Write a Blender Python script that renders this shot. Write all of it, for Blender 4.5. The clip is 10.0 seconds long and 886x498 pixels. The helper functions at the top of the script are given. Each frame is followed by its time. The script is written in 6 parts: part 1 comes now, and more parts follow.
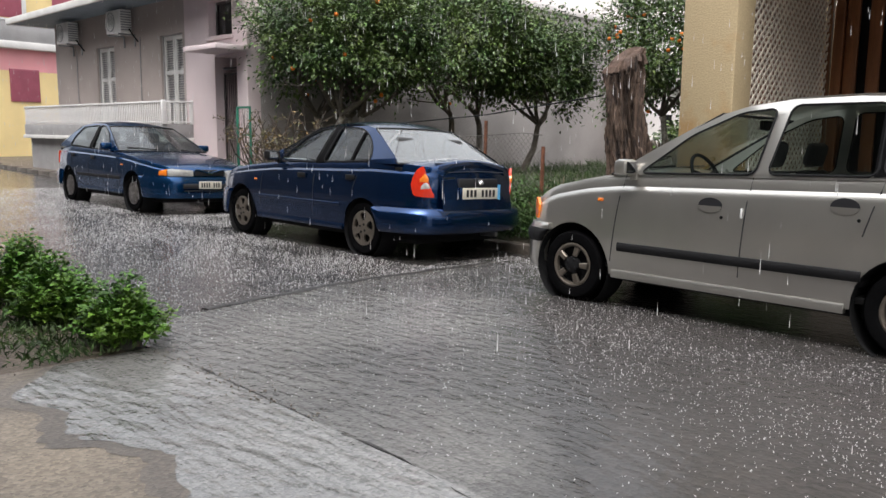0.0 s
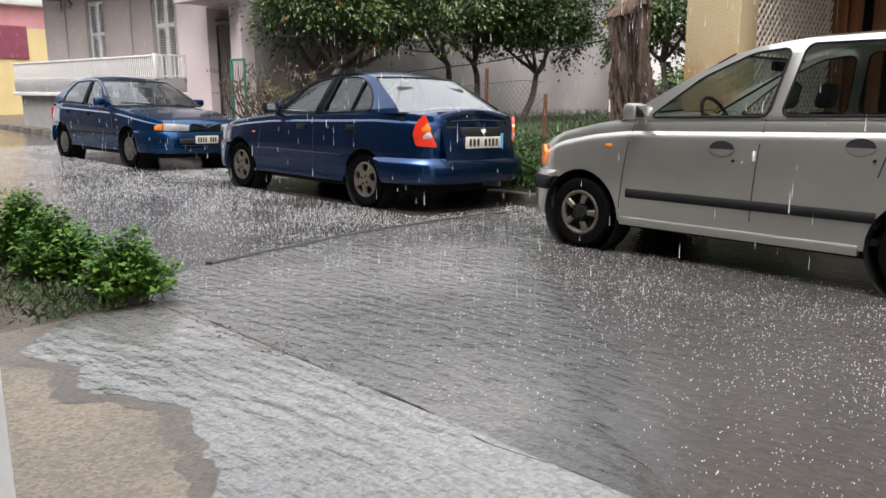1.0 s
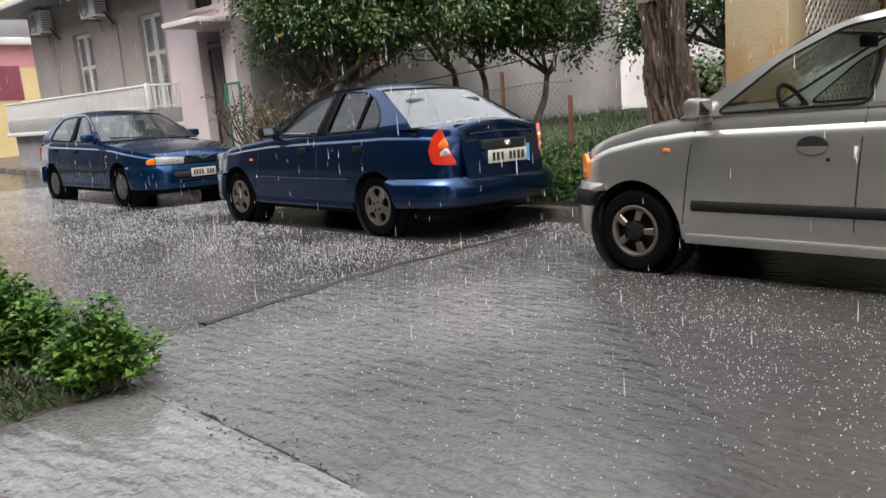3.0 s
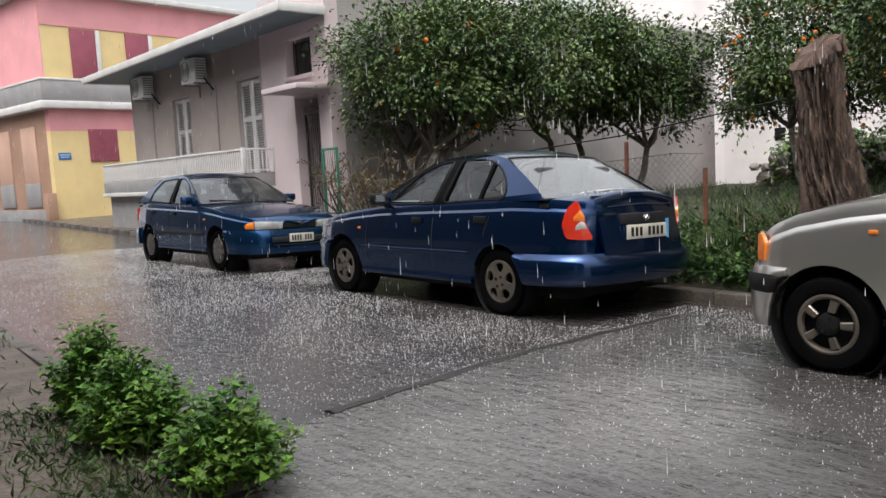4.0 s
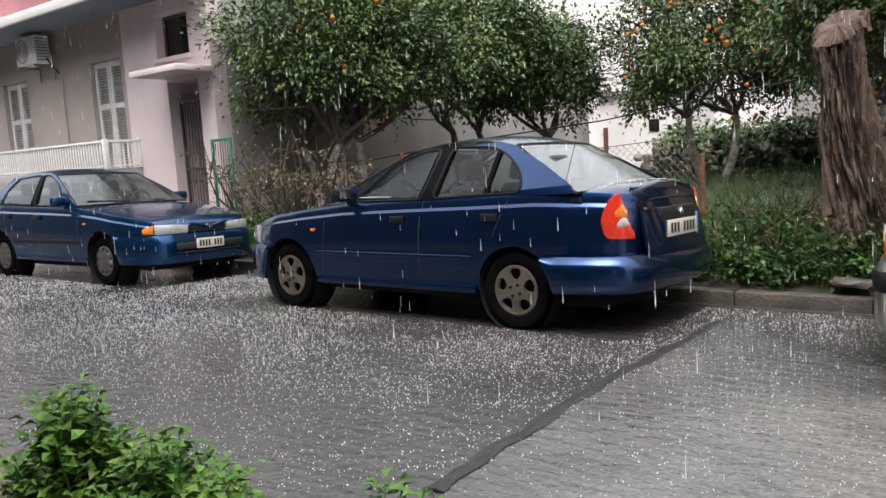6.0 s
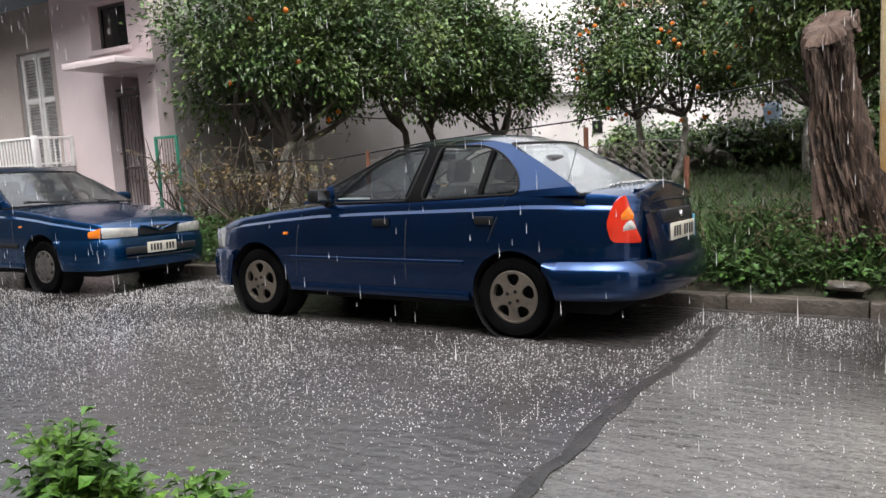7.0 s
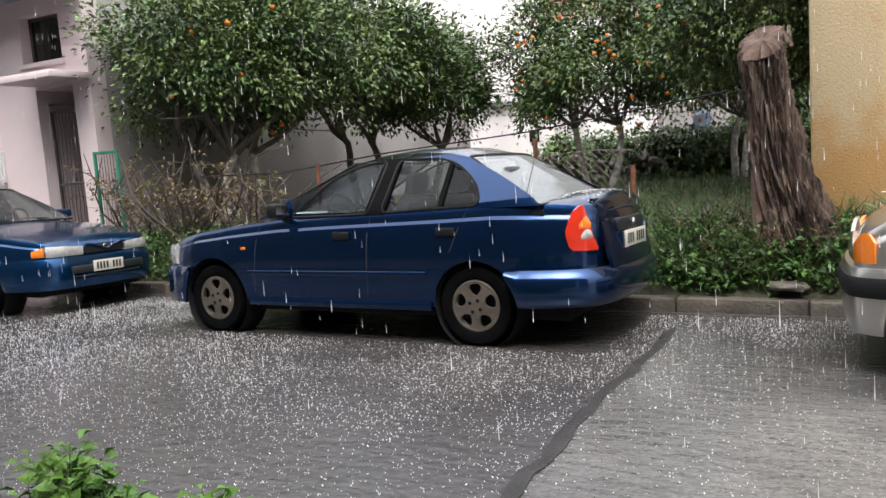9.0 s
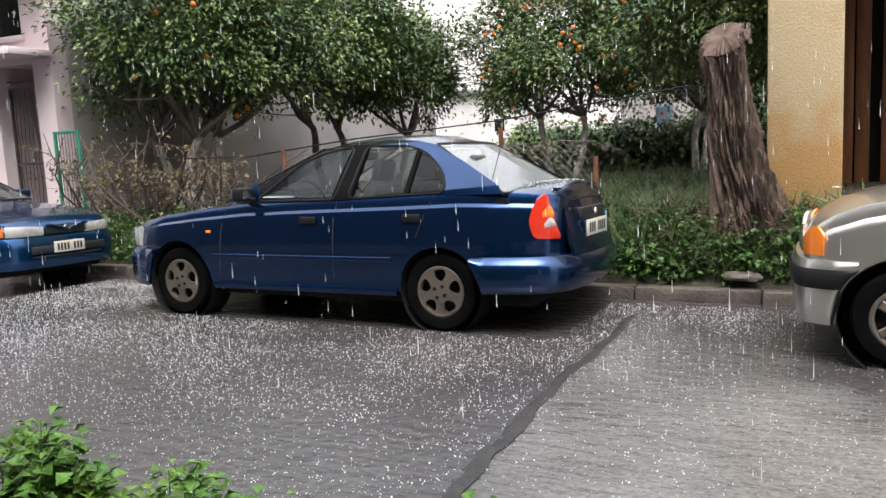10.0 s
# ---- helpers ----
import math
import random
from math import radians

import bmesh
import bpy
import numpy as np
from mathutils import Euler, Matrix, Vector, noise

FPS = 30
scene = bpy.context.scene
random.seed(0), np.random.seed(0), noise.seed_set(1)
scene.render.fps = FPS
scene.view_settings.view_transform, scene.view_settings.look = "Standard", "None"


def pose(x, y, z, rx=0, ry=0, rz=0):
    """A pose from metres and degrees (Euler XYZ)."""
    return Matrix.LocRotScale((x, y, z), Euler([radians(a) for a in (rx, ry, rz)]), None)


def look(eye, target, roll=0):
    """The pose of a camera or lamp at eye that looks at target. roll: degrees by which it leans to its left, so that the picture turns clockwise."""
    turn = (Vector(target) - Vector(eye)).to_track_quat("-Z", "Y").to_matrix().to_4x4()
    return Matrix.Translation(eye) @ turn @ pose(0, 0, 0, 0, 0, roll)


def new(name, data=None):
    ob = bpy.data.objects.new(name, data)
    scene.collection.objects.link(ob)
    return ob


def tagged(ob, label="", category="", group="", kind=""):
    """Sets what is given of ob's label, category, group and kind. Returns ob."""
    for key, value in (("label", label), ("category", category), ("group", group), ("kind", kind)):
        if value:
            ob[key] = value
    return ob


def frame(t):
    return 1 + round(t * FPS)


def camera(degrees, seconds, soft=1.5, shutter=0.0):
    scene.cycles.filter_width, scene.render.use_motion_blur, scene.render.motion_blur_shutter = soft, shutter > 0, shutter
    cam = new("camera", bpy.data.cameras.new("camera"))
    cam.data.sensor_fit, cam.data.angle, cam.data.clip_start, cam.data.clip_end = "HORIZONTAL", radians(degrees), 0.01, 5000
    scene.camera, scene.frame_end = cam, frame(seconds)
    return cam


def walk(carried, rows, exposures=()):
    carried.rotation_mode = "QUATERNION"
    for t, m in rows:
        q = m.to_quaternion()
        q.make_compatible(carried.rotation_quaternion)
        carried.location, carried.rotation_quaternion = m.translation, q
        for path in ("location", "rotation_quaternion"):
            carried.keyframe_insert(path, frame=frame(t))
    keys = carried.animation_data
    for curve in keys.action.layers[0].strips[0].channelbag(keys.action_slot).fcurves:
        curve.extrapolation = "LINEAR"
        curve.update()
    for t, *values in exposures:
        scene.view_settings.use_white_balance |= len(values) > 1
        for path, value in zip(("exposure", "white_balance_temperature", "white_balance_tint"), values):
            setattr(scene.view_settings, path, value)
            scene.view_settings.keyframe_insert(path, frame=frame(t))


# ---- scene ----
cam = camera(58.3, 10.0)
PATH = [
    (0, (9.052, -5.148, 1.289), (7.632, -3.77, 1.0), 0.6),
    (0.5, (9.032, -5.176, 1.275), (7.616, -3.794, 0.98), 0.2),
    (1, (8.951, -5.157, 1.247), (7.552, -3.786, 0.843), -0.3),
    (1.5, (8.817, -4.974, 1.281), (7.381, -3.64, 0.882), -0.9),
    (2, (8.711, -4.882, 1.271), (7.172, -3.665, 0.886), -1.7),
    (2.2, (8.652, -4.814, 1.279), (7.121, -3.588, 0.888), -2.7),
    (3.3, (8.018, -4.522, 1.249), (6.611, -3.152, 0.871), -4.6),
    (3.5, (7.914, -4.501, 1.261), (6.417, -3.227, 0.892), -4.2),
    (4, (7.407, -4.557, 1.262), (5.862, -3.302, 1.064), -3.2),
    (4.5, (6.928, -4.536, 1.316), (5.525, -3.126, 1.099), -4.1),
    (5, (6.446, -4.478, 1.32), (5.052, -3.061, 1.095), -2.9),
    (6.3, (5.445, -4.708, 1.29), (4.251, -3.121, 1.052), -3.8),
    (6.5, (5.305, -4.702, 1.292), (4.141, -3.093, 1.054), -3.7),
    (7, (5.091, -4.671, 1.309), (3.986, -3.022, 1.064), -3.3),
    (7.5, (4.964, -4.674, 1.319), (3.918, -2.983, 1.1), -2.7),
    (8, (4.885, -4.744, 1.334), (3.869, -3.035, 1.112), -3.8),
    (8.5, (4.885, -4.799, 1.341), (3.908, -3.069, 1.108), -4.5),
    (9, (4.982, -4.847, 1.35), (4.016, -3.112, 1.117), -4.1),
    (9.5, (5.022, -4.904, 1.352), (4.062, -3.167, 1.101), -3.5),
    (10, (5.008, -4.931, 1.351), (4.124, -3.158, 1.082), -2.9),
]
walk(cam, [(t, look(eye, target, roll)) for t, eye, target, roll in PATH], [(0, 0.52), (1, 0.80), (2, 0.54), (3.5, 0.64), (4, 0.34), (4.5, 0.26), (5, 0.54), (6.5, 0.72), (7.5, 0.78), (9, 0.84), (10, 0.98)])

# ---- daylight: a bright, rainy, overcast sky ----
world = bpy.data.worlds.new("overcast")
scene.world = world
world.use_nodes = True
wn, wl = world.node_tree.nodes, world.node_tree.links
sky = wn.new("ShaderNodeTexSky")
sky.sky_type = "NISHITA"
sky.sun_disc = False
sky.sun_elevation, sky.sun_rotation = radians(63), radians(150)
sky.dust_density, sky.air_density = 4.0, 1.5
pale = wn.new("ShaderNodeHueSaturation")
pale.inputs["Saturation"].default_value = 0.20
wl.new(sky.outputs[0], pale.inputs["Color"])
# an overcast sky is about three times as bright overhead as at the horizon
where = wn.new("ShaderNodeTexCoord")
split = wn.new("ShaderNodeSeparateXYZ")
rise = wn.new("ShaderNodeMapRange")
rise.inputs[3].default_value, rise.inputs[4].default_value = 0.75, 2.25
veil = wn.new("ShaderNodeMix")
veil.data_type, veil.blend_type = "RGBA", "MULTIPLY"
veil.inputs[0].default_value = 1.0
wl.new(where.outputs["Generated"], split.inputs[0])
wl.new(split.outputs["Z"], rise.inputs[0])
wl.new(pale.outputs[0], veil.inputs[6])
wl.new(rise.outputs[0], veil.inputs[7])
wl.new(veil.outputs[2], wn["Background"].inputs["Color"])
wn["Background"].inputs["Strength"].default_value = 0.15
sun_data = bpy.data.lights.new("sun", "SUN")
sun_data.energy, sun_data.angle, sun_data.color = 0.5, radians(40), (1.0, 0.95, 0.94)
sun = new("sun", sun_data)
sun.matrix_world = look((4, -7, 16), (0, 0, 0))
tagged(sun, kind="structure")


# ---- materials ----
def material(name, color, rough=0.7, metal=0.0, vary=0.25, scale=6.0, fine=60.0, bump=0.15, color2=None, island=0.0,
             coat=0.0, spec=0.5, stretch=(1, 1, 1), each=0.0):
    """A surface with two scales of colour change and fine relief."""
    m = bpy.data.materials.new(name)
    m.use_nodes = True
    n, l = m.node_tree.nodes, m.node_tree.links
    b = n["Principled BSDF"]
    tc = n.new("ShaderNodeTexCoord")
    mp = n.new("ShaderNodeMapping")
    mp.inputs["Scale"].default_value = stretch
    l.new(tc.outputs["Object"], mp.inputs["Vector"])
    big = n.new("ShaderNodeTexNoise")
    big.inputs["Scale"].default_value, big.inputs["Detail"].default_value = scale, 4
    small = n.new("ShaderNodeTexNoise")
    small.inputs["Scale"].default_value, small.inputs["Detail"].default_value = fine, 3
    l.new(mp.outputs[0], big.inputs["Vector"])
    l.new(mp.outputs[0], small.inputs["Vector"])
    ramp = n.new("ShaderNodeMix")
    ramp.data_type = "RGBA"
    c2 = color2 or tuple(c * (1 - vary) for c in color)
    ramp.inputs[6].default_value, ramp.inputs[7].default_value = (*color, 1), (*c2, 1)
    mr = n.new("ShaderNodeMapRange")
    mr.inputs[1].default_value, mr.inputs[2].default_value = 0.38, 0.66
    l.new(big.outputs["Fac"], mr.inputs[0])
    l.new(mr.outputs[0], ramp.inputs[0])
    out = ramp.outputs[2]
    hs = n.new("ShaderNodeHueSaturation")
    l.new(out, hs.inputs["Color"])
    val = n.new("ShaderNodeMapRange")
    val.inputs[1].default_value, val.inputs[2].default_value = 0.3, 0.7
    val.inputs[3].default_value, val.inputs[4].default_value = 1 - vary * 0.5, 1 + vary * 0.4
    l.new(small.outputs["Fac"], val.inputs[0])
    v = val.outputs[0]
    if island or each:
        geo = n.new("ShaderNodeNewGeometry" if island else "ShaderNodeObjectInfo")
        rnd = n.new("ShaderNodeMapRange")
        k = island or each
        rnd.inputs[3].default_value, rnd.inputs[4].default_value = 1 - k, 1 + k
        l.new(geo.outputs["Random Per Island" if island else "Random"], rnd.inputs[0])
        mul = n.new("ShaderNodeMath")
        mul.operation = "MULTIPLY"
        l.new(v, mul.inputs[0])
        l.new(rnd.outputs[0], mul.inputs[1])
        v = mul.outputs[0]
    l.new(v, hs.inputs["Value"])
    l.new(hs.outputs[0], b.inputs["Base Color"])
    b.inputs["Metallic"].default_value, b.inputs["Roughness"].default_value = metal, rough
    b.inputs["Specular IOR Level"].default_value = spec
    b.inputs["Coat Weight"].default_value = coat
    b.inputs["Coat Roughness"].default_value = 0.06
    if bump:
        bp = n.new("ShaderNodeBump")
        bp.inputs["Strength"].default_value, bp.inputs["Distance"].default_value = bump, 0.02
        l.new(small.outputs["Fac"], bp.inputs["Height"])
        l.new(bp.outputs[0], b.inputs["Normal"])
    return m


def car_paint(name, color, metal, rough):
    """Metallic lacquer under rain: flakes, clear coat and beads of water."""
    m = bpy.data.materials.new(name)
    m.use_nodes = True
    n, l = m.node_tree.nodes, m.node_tree.links
    b = n["Principled BSDF"]
    tc = n.new("ShaderNodeTexCoord")
    film = n.new("ShaderNodeTexNoise")
    film.inputs["Scale"].default_value, film.inputs["Detail"].default_value = 3.5, 5
    beads = n.new("ShaderNodeTexVoronoi")
    beads.inputs["Scale"].default_value = 75
    l.new(tc.outputs["Object"], film.inputs["Vector"])
    l.new(tc.outputs["Object"], beads.inputs["Vector"])
    mix = n.new("ShaderNodeMix")
    mix.data_type = "RGBA"
    mix.inputs[6].default_value, mix.inputs[7].default_value = (*color, 1), (*[c * 0.78 for c in color], 1)
    l.new(film.outputs["Fac"], mix.inputs[0])
    l.new(mix.outputs[2], b.inputs["Base Color"])
    mr = n.new("ShaderNodeMapRange")
    mr.inputs[1].default_value, mr.inputs[2].default_value = 0.0, 0.22
    mr.inputs[3].default_value, mr.inputs[4].default_value = 1.0, 0.0
    l.new(beads.outputs["Distance"], mr.inputs[0])
    bp = n.new("ShaderNodeBump")
    bp.inputs["Strength"].default_value, bp.inputs["Distance"].default_value = 0.10, 0.004
    l.new(mr.outputs[0], bp.inputs["Height"])
    l.new(bp.outputs[0], b.inputs["Coat Normal"])
    b.inputs["Metallic"].default_value, b.inputs["Roughness"].default_value = metal, rough
    b.inputs["Coat Weight"].default_value, b.inputs["Coat Roughness"].default_value = 0.9, 0.05
    return m


def glass(name, tint, gloss_ior=1.5, film=0.0):
    """Thin pane: tinted see-through with Fresnel gloss, and a film of rain."""
    m = bpy.data.materials.new(name)
    m.use_nodes = True
    n, l = m.node_tree.nodes, m.node_tree.links
    n.remove(n["Principled BSDF"])
    tr, gl = n.new("ShaderNodeBsdfTransparent"), n.new("ShaderNodeBsdfGlossy")
    tr.inputs[0].default_value = (*tint, 1)
    gl.inputs["Roughness"].default_value = 0.04
    lw = n.new("ShaderNodeLayerWeight")
    lw.inputs["Blend"].default_value = 0.5
    pw = n.new("ShaderNodeMath")
    pw.operation, pw.inputs[1].default_value = "POWER", 3.0
    l.new(lw.outputs["Facing"], pw.inputs[0])
    fr = n.new("ShaderNodeMapRange")
    fr.inputs[3].default_value, fr.inputs[4].default_value = 0.05 * gloss_ior, 0.95
    l.new(pw.outputs[0], fr.inputs[0])
    tc = n.new("ShaderNodeTexCoord")
    dr = n.new("ShaderNodeTexNoise")
    dr.inputs["Scale"].default_value, dr.inputs["Detail"].default_value = 28, 4
    l.new(tc.outputs["Object"], dr.inputs["Vector"])
    bp = n.new("ShaderNodeBump")
    bp.inputs["Strength"].default_value, bp.inputs["Distance"].default_value = 0.12, 0.01
    l.new(dr.outputs["Fac"], bp.inputs["Height"])
    l.new(bp.outputs[0], gl.inputs["Normal"])
    mx = n.new("ShaderNodeMixShader")
    l.new(fr.outputs[0], mx.inputs[0])
    l.new(tr.outputs[0], mx.inputs[1])
    l.new(gl.outputs[0], mx.inputs[2])
    end = mx.outputs[0]
    if film:
        df = n.new("ShaderNodeBsdfDiffuse")
        df.inputs[0].default_value = (0.75, 0.78, 0.8, 1)
        m2 = n.new("ShaderNodeMixShader")
        m2.inputs[0].default_value = film
        l.new(end, m2.inputs[1])
        l.new(df.outputs[0], m2.inputs[2])
        end = m2.outputs[0]
    l.new(end, n["Material Output"].inputs[0])
    return m


def wet_road(name, color, color2, rough, ripple, grain, cover, film=1.0, swell=0.03, ior=1.38, wave=6.5, worn=None):
    """Wet paving under hard rain: grains, a rippled film of water and puddled patches. worn: colour showing through past a ragged slant."""
    m = bpy.data.materials.new(name)
    m.use_nodes = True
    n, l = m.node_tree.nodes, m.node_tree.links
    b = n["Principled BSDF"]
    tc = n.new("ShaderNodeTexCoord")
    def tex(kind, scale, detail=4, stretch=None):
        t = n.new(kind)
        t.inputs["Scale"].default_value = scale
        if kind == "ShaderNodeTexNoise":
            t.inputs["Detail"].default_value = detail
        if stretch:
            mp = n.new("ShaderNodeMapping")
            mp.inputs["Scale"].default_value = stretch
            l.new(tc.outputs["Object"], mp.inputs["Vector"])
            l.new(mp.outputs[0], t.inputs["Vector"])
        else:
            l.new(tc.outputs["Object"], t.inputs["Vector"])
        return t
    patches = tex("ShaderNodeTexNoise", 0.55, 5)
    stones = tex("ShaderNodeTexVoronoi", grain)
    drops = tex("ShaderNodeTexNoise", 16, 3)
    waves = tex("ShaderNodeTexNoise", wave, 4, (1.0, 2.6, 1.0))
    mix = n.new("ShaderNodeMix")
    mix.data_type = "RGBA"
    mix.inputs[6].default_value, mix.inputs[7].default_value = (*color, 1), (*color2, 1)
    pm = n.new("ShaderNodeMapRange")
    pm.inputs[1].default_value, pm.inputs[2].default_value = 0.40, 0.62
    l.new(patches.outputs["Fac"], pm.inputs[0])
    l.new(pm.outputs[0], mix.inputs[0])
    ground_colour = mix.outputs[2]
    if worn:
        axes, total, ragged, edge = n.new("ShaderNodeSeparateXYZ"), n.new("ShaderNodeMath"), n.new("ShaderNodeMath"), n.new("ShaderNodeMapRange")
        ragged.operation, ragged.inputs[1].default_value, ragged.inputs[2].default_value = "MULTIPLY_ADD", 1.6, -0.8
        l.new(tc.outputs["Object"], axes.inputs[0])
        l.new(axes.outputs["X"], total.inputs[0])
        l.new(axes.outputs["Y"], total.inputs[1])
        rough_edge = tex("ShaderNodeTexNoise", 2.2, 5)
        l.new(rough_edge.outputs["Fac"], ragged.inputs[0])
        slant = n.new("ShaderNodeMath")
        l.new(total.outputs[0], slant.inputs[0])
        l.new(ragged.outputs[0], slant.inputs[1])
        edge.inputs[1].default_value, edge.inputs[2].default_value = 3.9, 4.7
        l.new(slant.outputs[0], edge.inputs[0])
        thin = n.new("ShaderNodeMix")
        thin.data_type = "RGBA"
        thin.inputs[7].default_value = (*worn, 1)
        l.new(edge.outputs[0], thin.inputs[0])
        l.new(ground_colour, thin.inputs[6])
        ground_colour = thin.outputs[2]
    hs = n.new("ShaderNodeHueSaturation")
    sm = n.new("ShaderNodeMapRange")
    sm.inputs[3].default_value, sm.inputs[4].default_value = 0.6, 1.5
    l.new(stones.outputs["Color"], sm.inputs[0])
    l.new(sm.outputs[0], hs.inputs["Value"])
    l.new(ground_colour, hs.inputs["Color"])
    l.new(hs.outputs[0], b.inputs["Base Color"])
    rm = n.new("ShaderNodeMapRange")
    rm.inputs[1].default_value, rm.inputs[2].default_value = 0.35, 0.65
    rm.inputs[3].default_value, rm.inputs[4].default_value = rough, rough * cover
    l.new(patches.outputs["Fac"], rm.inputs[0])
    b1, b2, b3 = (n.new("ShaderNodeBump") for _ in range(3))
    for bb, src, st, di in ((b1, stones.outputs["Distance"], 0.5, 0.006), (b2, drops.outputs["Fac"], ripple, 0.02), (b3, waves.outputs["Fac"], ripple, swell)):
        bb.inputs["Strength"].default_value, bb.inputs["Distance"].default_value = st, di
        l.new(src, bb.inputs["Height"])
    l.new(b1.outputs[0], b.inputs["Normal"])
    l.new(b2.outputs[0], b3.inputs["Normal"])
    l.new(b3.outputs[0], b.inputs["Coat Normal"])
    b.inputs["Roughness"].default_value = 0.6
    b.inputs["Coat Weight"].default_value, b.inputs["Coat IOR"].default_value = film, ior
    l.new(rm.outputs[0], b.inputs["Coat Roughness"])
    return m


ASPHALT = wet_road("wet_asphalt", (0.028, 0.0245, 0.0235), (0.046, 0.0405, 0.0385), 0.12, 0.30, 42, 0.6)
PATCH = wet_road("wet_concrete_patch", (0.058, 0.054, 0.050), (0.13, 0.123, 0.115), 0.10, 0.45, 60, 0.35, swell=0.055, ior=1.42, wave=6.0, worn=(0.030, 0.0275, 0.0265))
APRON = wet_road("wet_concrete_apron", (0.24, 0.195, 0.145), (0.115, 0.098, 0.080), 0.5, 0.10, 60, 0.8, film=0.35)
WATER = wet_road("shallow_water_sheet", (0.095, 0.091, 0.086), (0.185, 0.178, 0.168), 0.03, 0.32, 60, 0.7, swell=0.07, ior=2.1, wave=5.0)
DAMP = wet_road("soaked_concrete_shore", (0.085, 0.072, 0.060), (0.13, 0.108, 0.088), 0.4, 0.10, 60, 0.8, film=0.5)
TAR = material("old_tar", (0.035, 0.032, 0.030), 0.35, vary=0.4, scale=6, fine=60, bump=0.4)
CONCRETE = material("kerb_concrete", (0.115, 0.097, 0.080), 0.45, vary=0.5, scale=3, fine=45, bump=0.5, each=0.15)
SOIL = material("wet_soil", (0.13, 0.10, 0.075), 0.6, vary=0.5, scale=4, fine=30, bump=0.7)
GRASSY = material("lot_ground", (0.030, 0.042, 0.018), 0.8, vary=0.5, scale=1.5, fine=25, bump=0.8, color2=(0.050, 0.042, 0.028))
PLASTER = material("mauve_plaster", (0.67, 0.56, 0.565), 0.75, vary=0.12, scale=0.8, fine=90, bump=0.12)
# same house plaster made darker, with the shade under the eaves in its colour
PLASTER_A = material("eave_shade_plaster", (0.40, 0.342, 0.315), 0.75, vary=0.14, scale=0.8, fine=90, bump=0.12)
SIDEWALL = material("weathered_side_render", (0.36, 0.33, 0.32), 0.8, vary=0.3, scale=0.6, fine=40, bump=0.3)
WHITEWALL = material("white_limewash", (0.82, 0.77, 0.755), 0.8, vary=0.15, scale=0.9, fine=50, bump=0.25)
SOFFIT = material("slate_blue_soffit", (0.17, 0.21, 0.25), 0.7, vary=0.15, scale=2, fine=60, bump=0.1)
FASCIA = material("white_fascia", (0.72, 0.70, 0.68), 0.6, vary=0.15, scale=2, fine=60, bump=0.1)
GREYBAND = material("grey_parapet", (0.34, 0.33, 0.33), 0.75, vary=0.15, scale=2, fine=60, bump=0.2)
WHITEPAINT = material("white_metal_paint", (0.78, 0.77, 0.76), 0.45, vary=0.1, scale=5, fine=60, bump=0.05)
SHUTTER = material("pale_shutter_paint", (0.66, 0.64, 0.62), 0.55, vary=0.12, scale=5, fine=60, bump=0.1)
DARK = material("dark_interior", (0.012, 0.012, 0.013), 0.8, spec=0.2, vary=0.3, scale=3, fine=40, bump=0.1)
GATEIRON = material("dark_iron", (0.10, 0.085, 0.085), 0.5, metal=0.4, vary=0.3, scale=5, fine=60, bump=0.2)
PINK = material("pink_plaster", (0.85, 0.38, 0.40), 0.75, vary=0.1, scale=1, fine=60, bump=0.1)
YELLOW = material("yellow_plaster", (0.88, 0.68, 0.33), 0.75, vary=0.1, scale=1, fine=60, bump=0.1)
# brown that carries the shade of the corner house's street side
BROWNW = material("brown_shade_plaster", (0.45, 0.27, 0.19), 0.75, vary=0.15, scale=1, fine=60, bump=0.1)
MAROON = material("maroon_shutter", (0.36, 0.09, 0.13), 0.55, vary=0.12, scale=3, fine=60, bump=0.1)
OCHRE = material("ochre_rough_stucco", (0.50, 0.38, 0.20), 0.85, vary=0.35, scale=1.1, fine=34, bump=0.5, color2=(0.42, 0.24, 0.085), stretch=(1, 1, 0.7))
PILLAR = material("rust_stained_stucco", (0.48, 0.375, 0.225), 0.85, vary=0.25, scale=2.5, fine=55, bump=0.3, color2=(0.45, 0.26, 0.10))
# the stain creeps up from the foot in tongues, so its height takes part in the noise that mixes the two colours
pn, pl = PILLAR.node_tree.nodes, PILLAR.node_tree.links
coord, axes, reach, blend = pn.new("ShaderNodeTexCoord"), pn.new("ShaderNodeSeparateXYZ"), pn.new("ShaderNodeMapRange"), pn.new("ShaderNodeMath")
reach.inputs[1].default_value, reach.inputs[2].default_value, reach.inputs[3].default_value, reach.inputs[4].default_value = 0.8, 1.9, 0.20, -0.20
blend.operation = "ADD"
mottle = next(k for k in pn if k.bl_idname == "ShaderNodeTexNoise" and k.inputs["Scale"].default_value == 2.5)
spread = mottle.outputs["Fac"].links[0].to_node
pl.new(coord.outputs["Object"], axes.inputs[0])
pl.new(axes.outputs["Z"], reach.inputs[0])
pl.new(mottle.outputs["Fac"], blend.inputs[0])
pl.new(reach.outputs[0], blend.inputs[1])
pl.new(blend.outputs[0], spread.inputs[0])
DOORWOOD = material("varnished_red_wood", (0.22, 0.085, 0.034), 0.4, vary=0.35, scale=2, fine=30, bump=0.2, stretch=(6, 6, 0.6))
LATTICE = material("grey_lattice_wood", (0.62, 0.55, 0.47), 0.7, vary=0.25, scale=8, fine=60, bump=0.2)
BARK = material("deep_ridged_bark", (0.125, 0.082, 0.060), 0.85, vary=0.6, scale=24, fine=60, bump=1.0, color2=(0.016, 0.010, 0.008), stretch=(1, 1, 0.14))
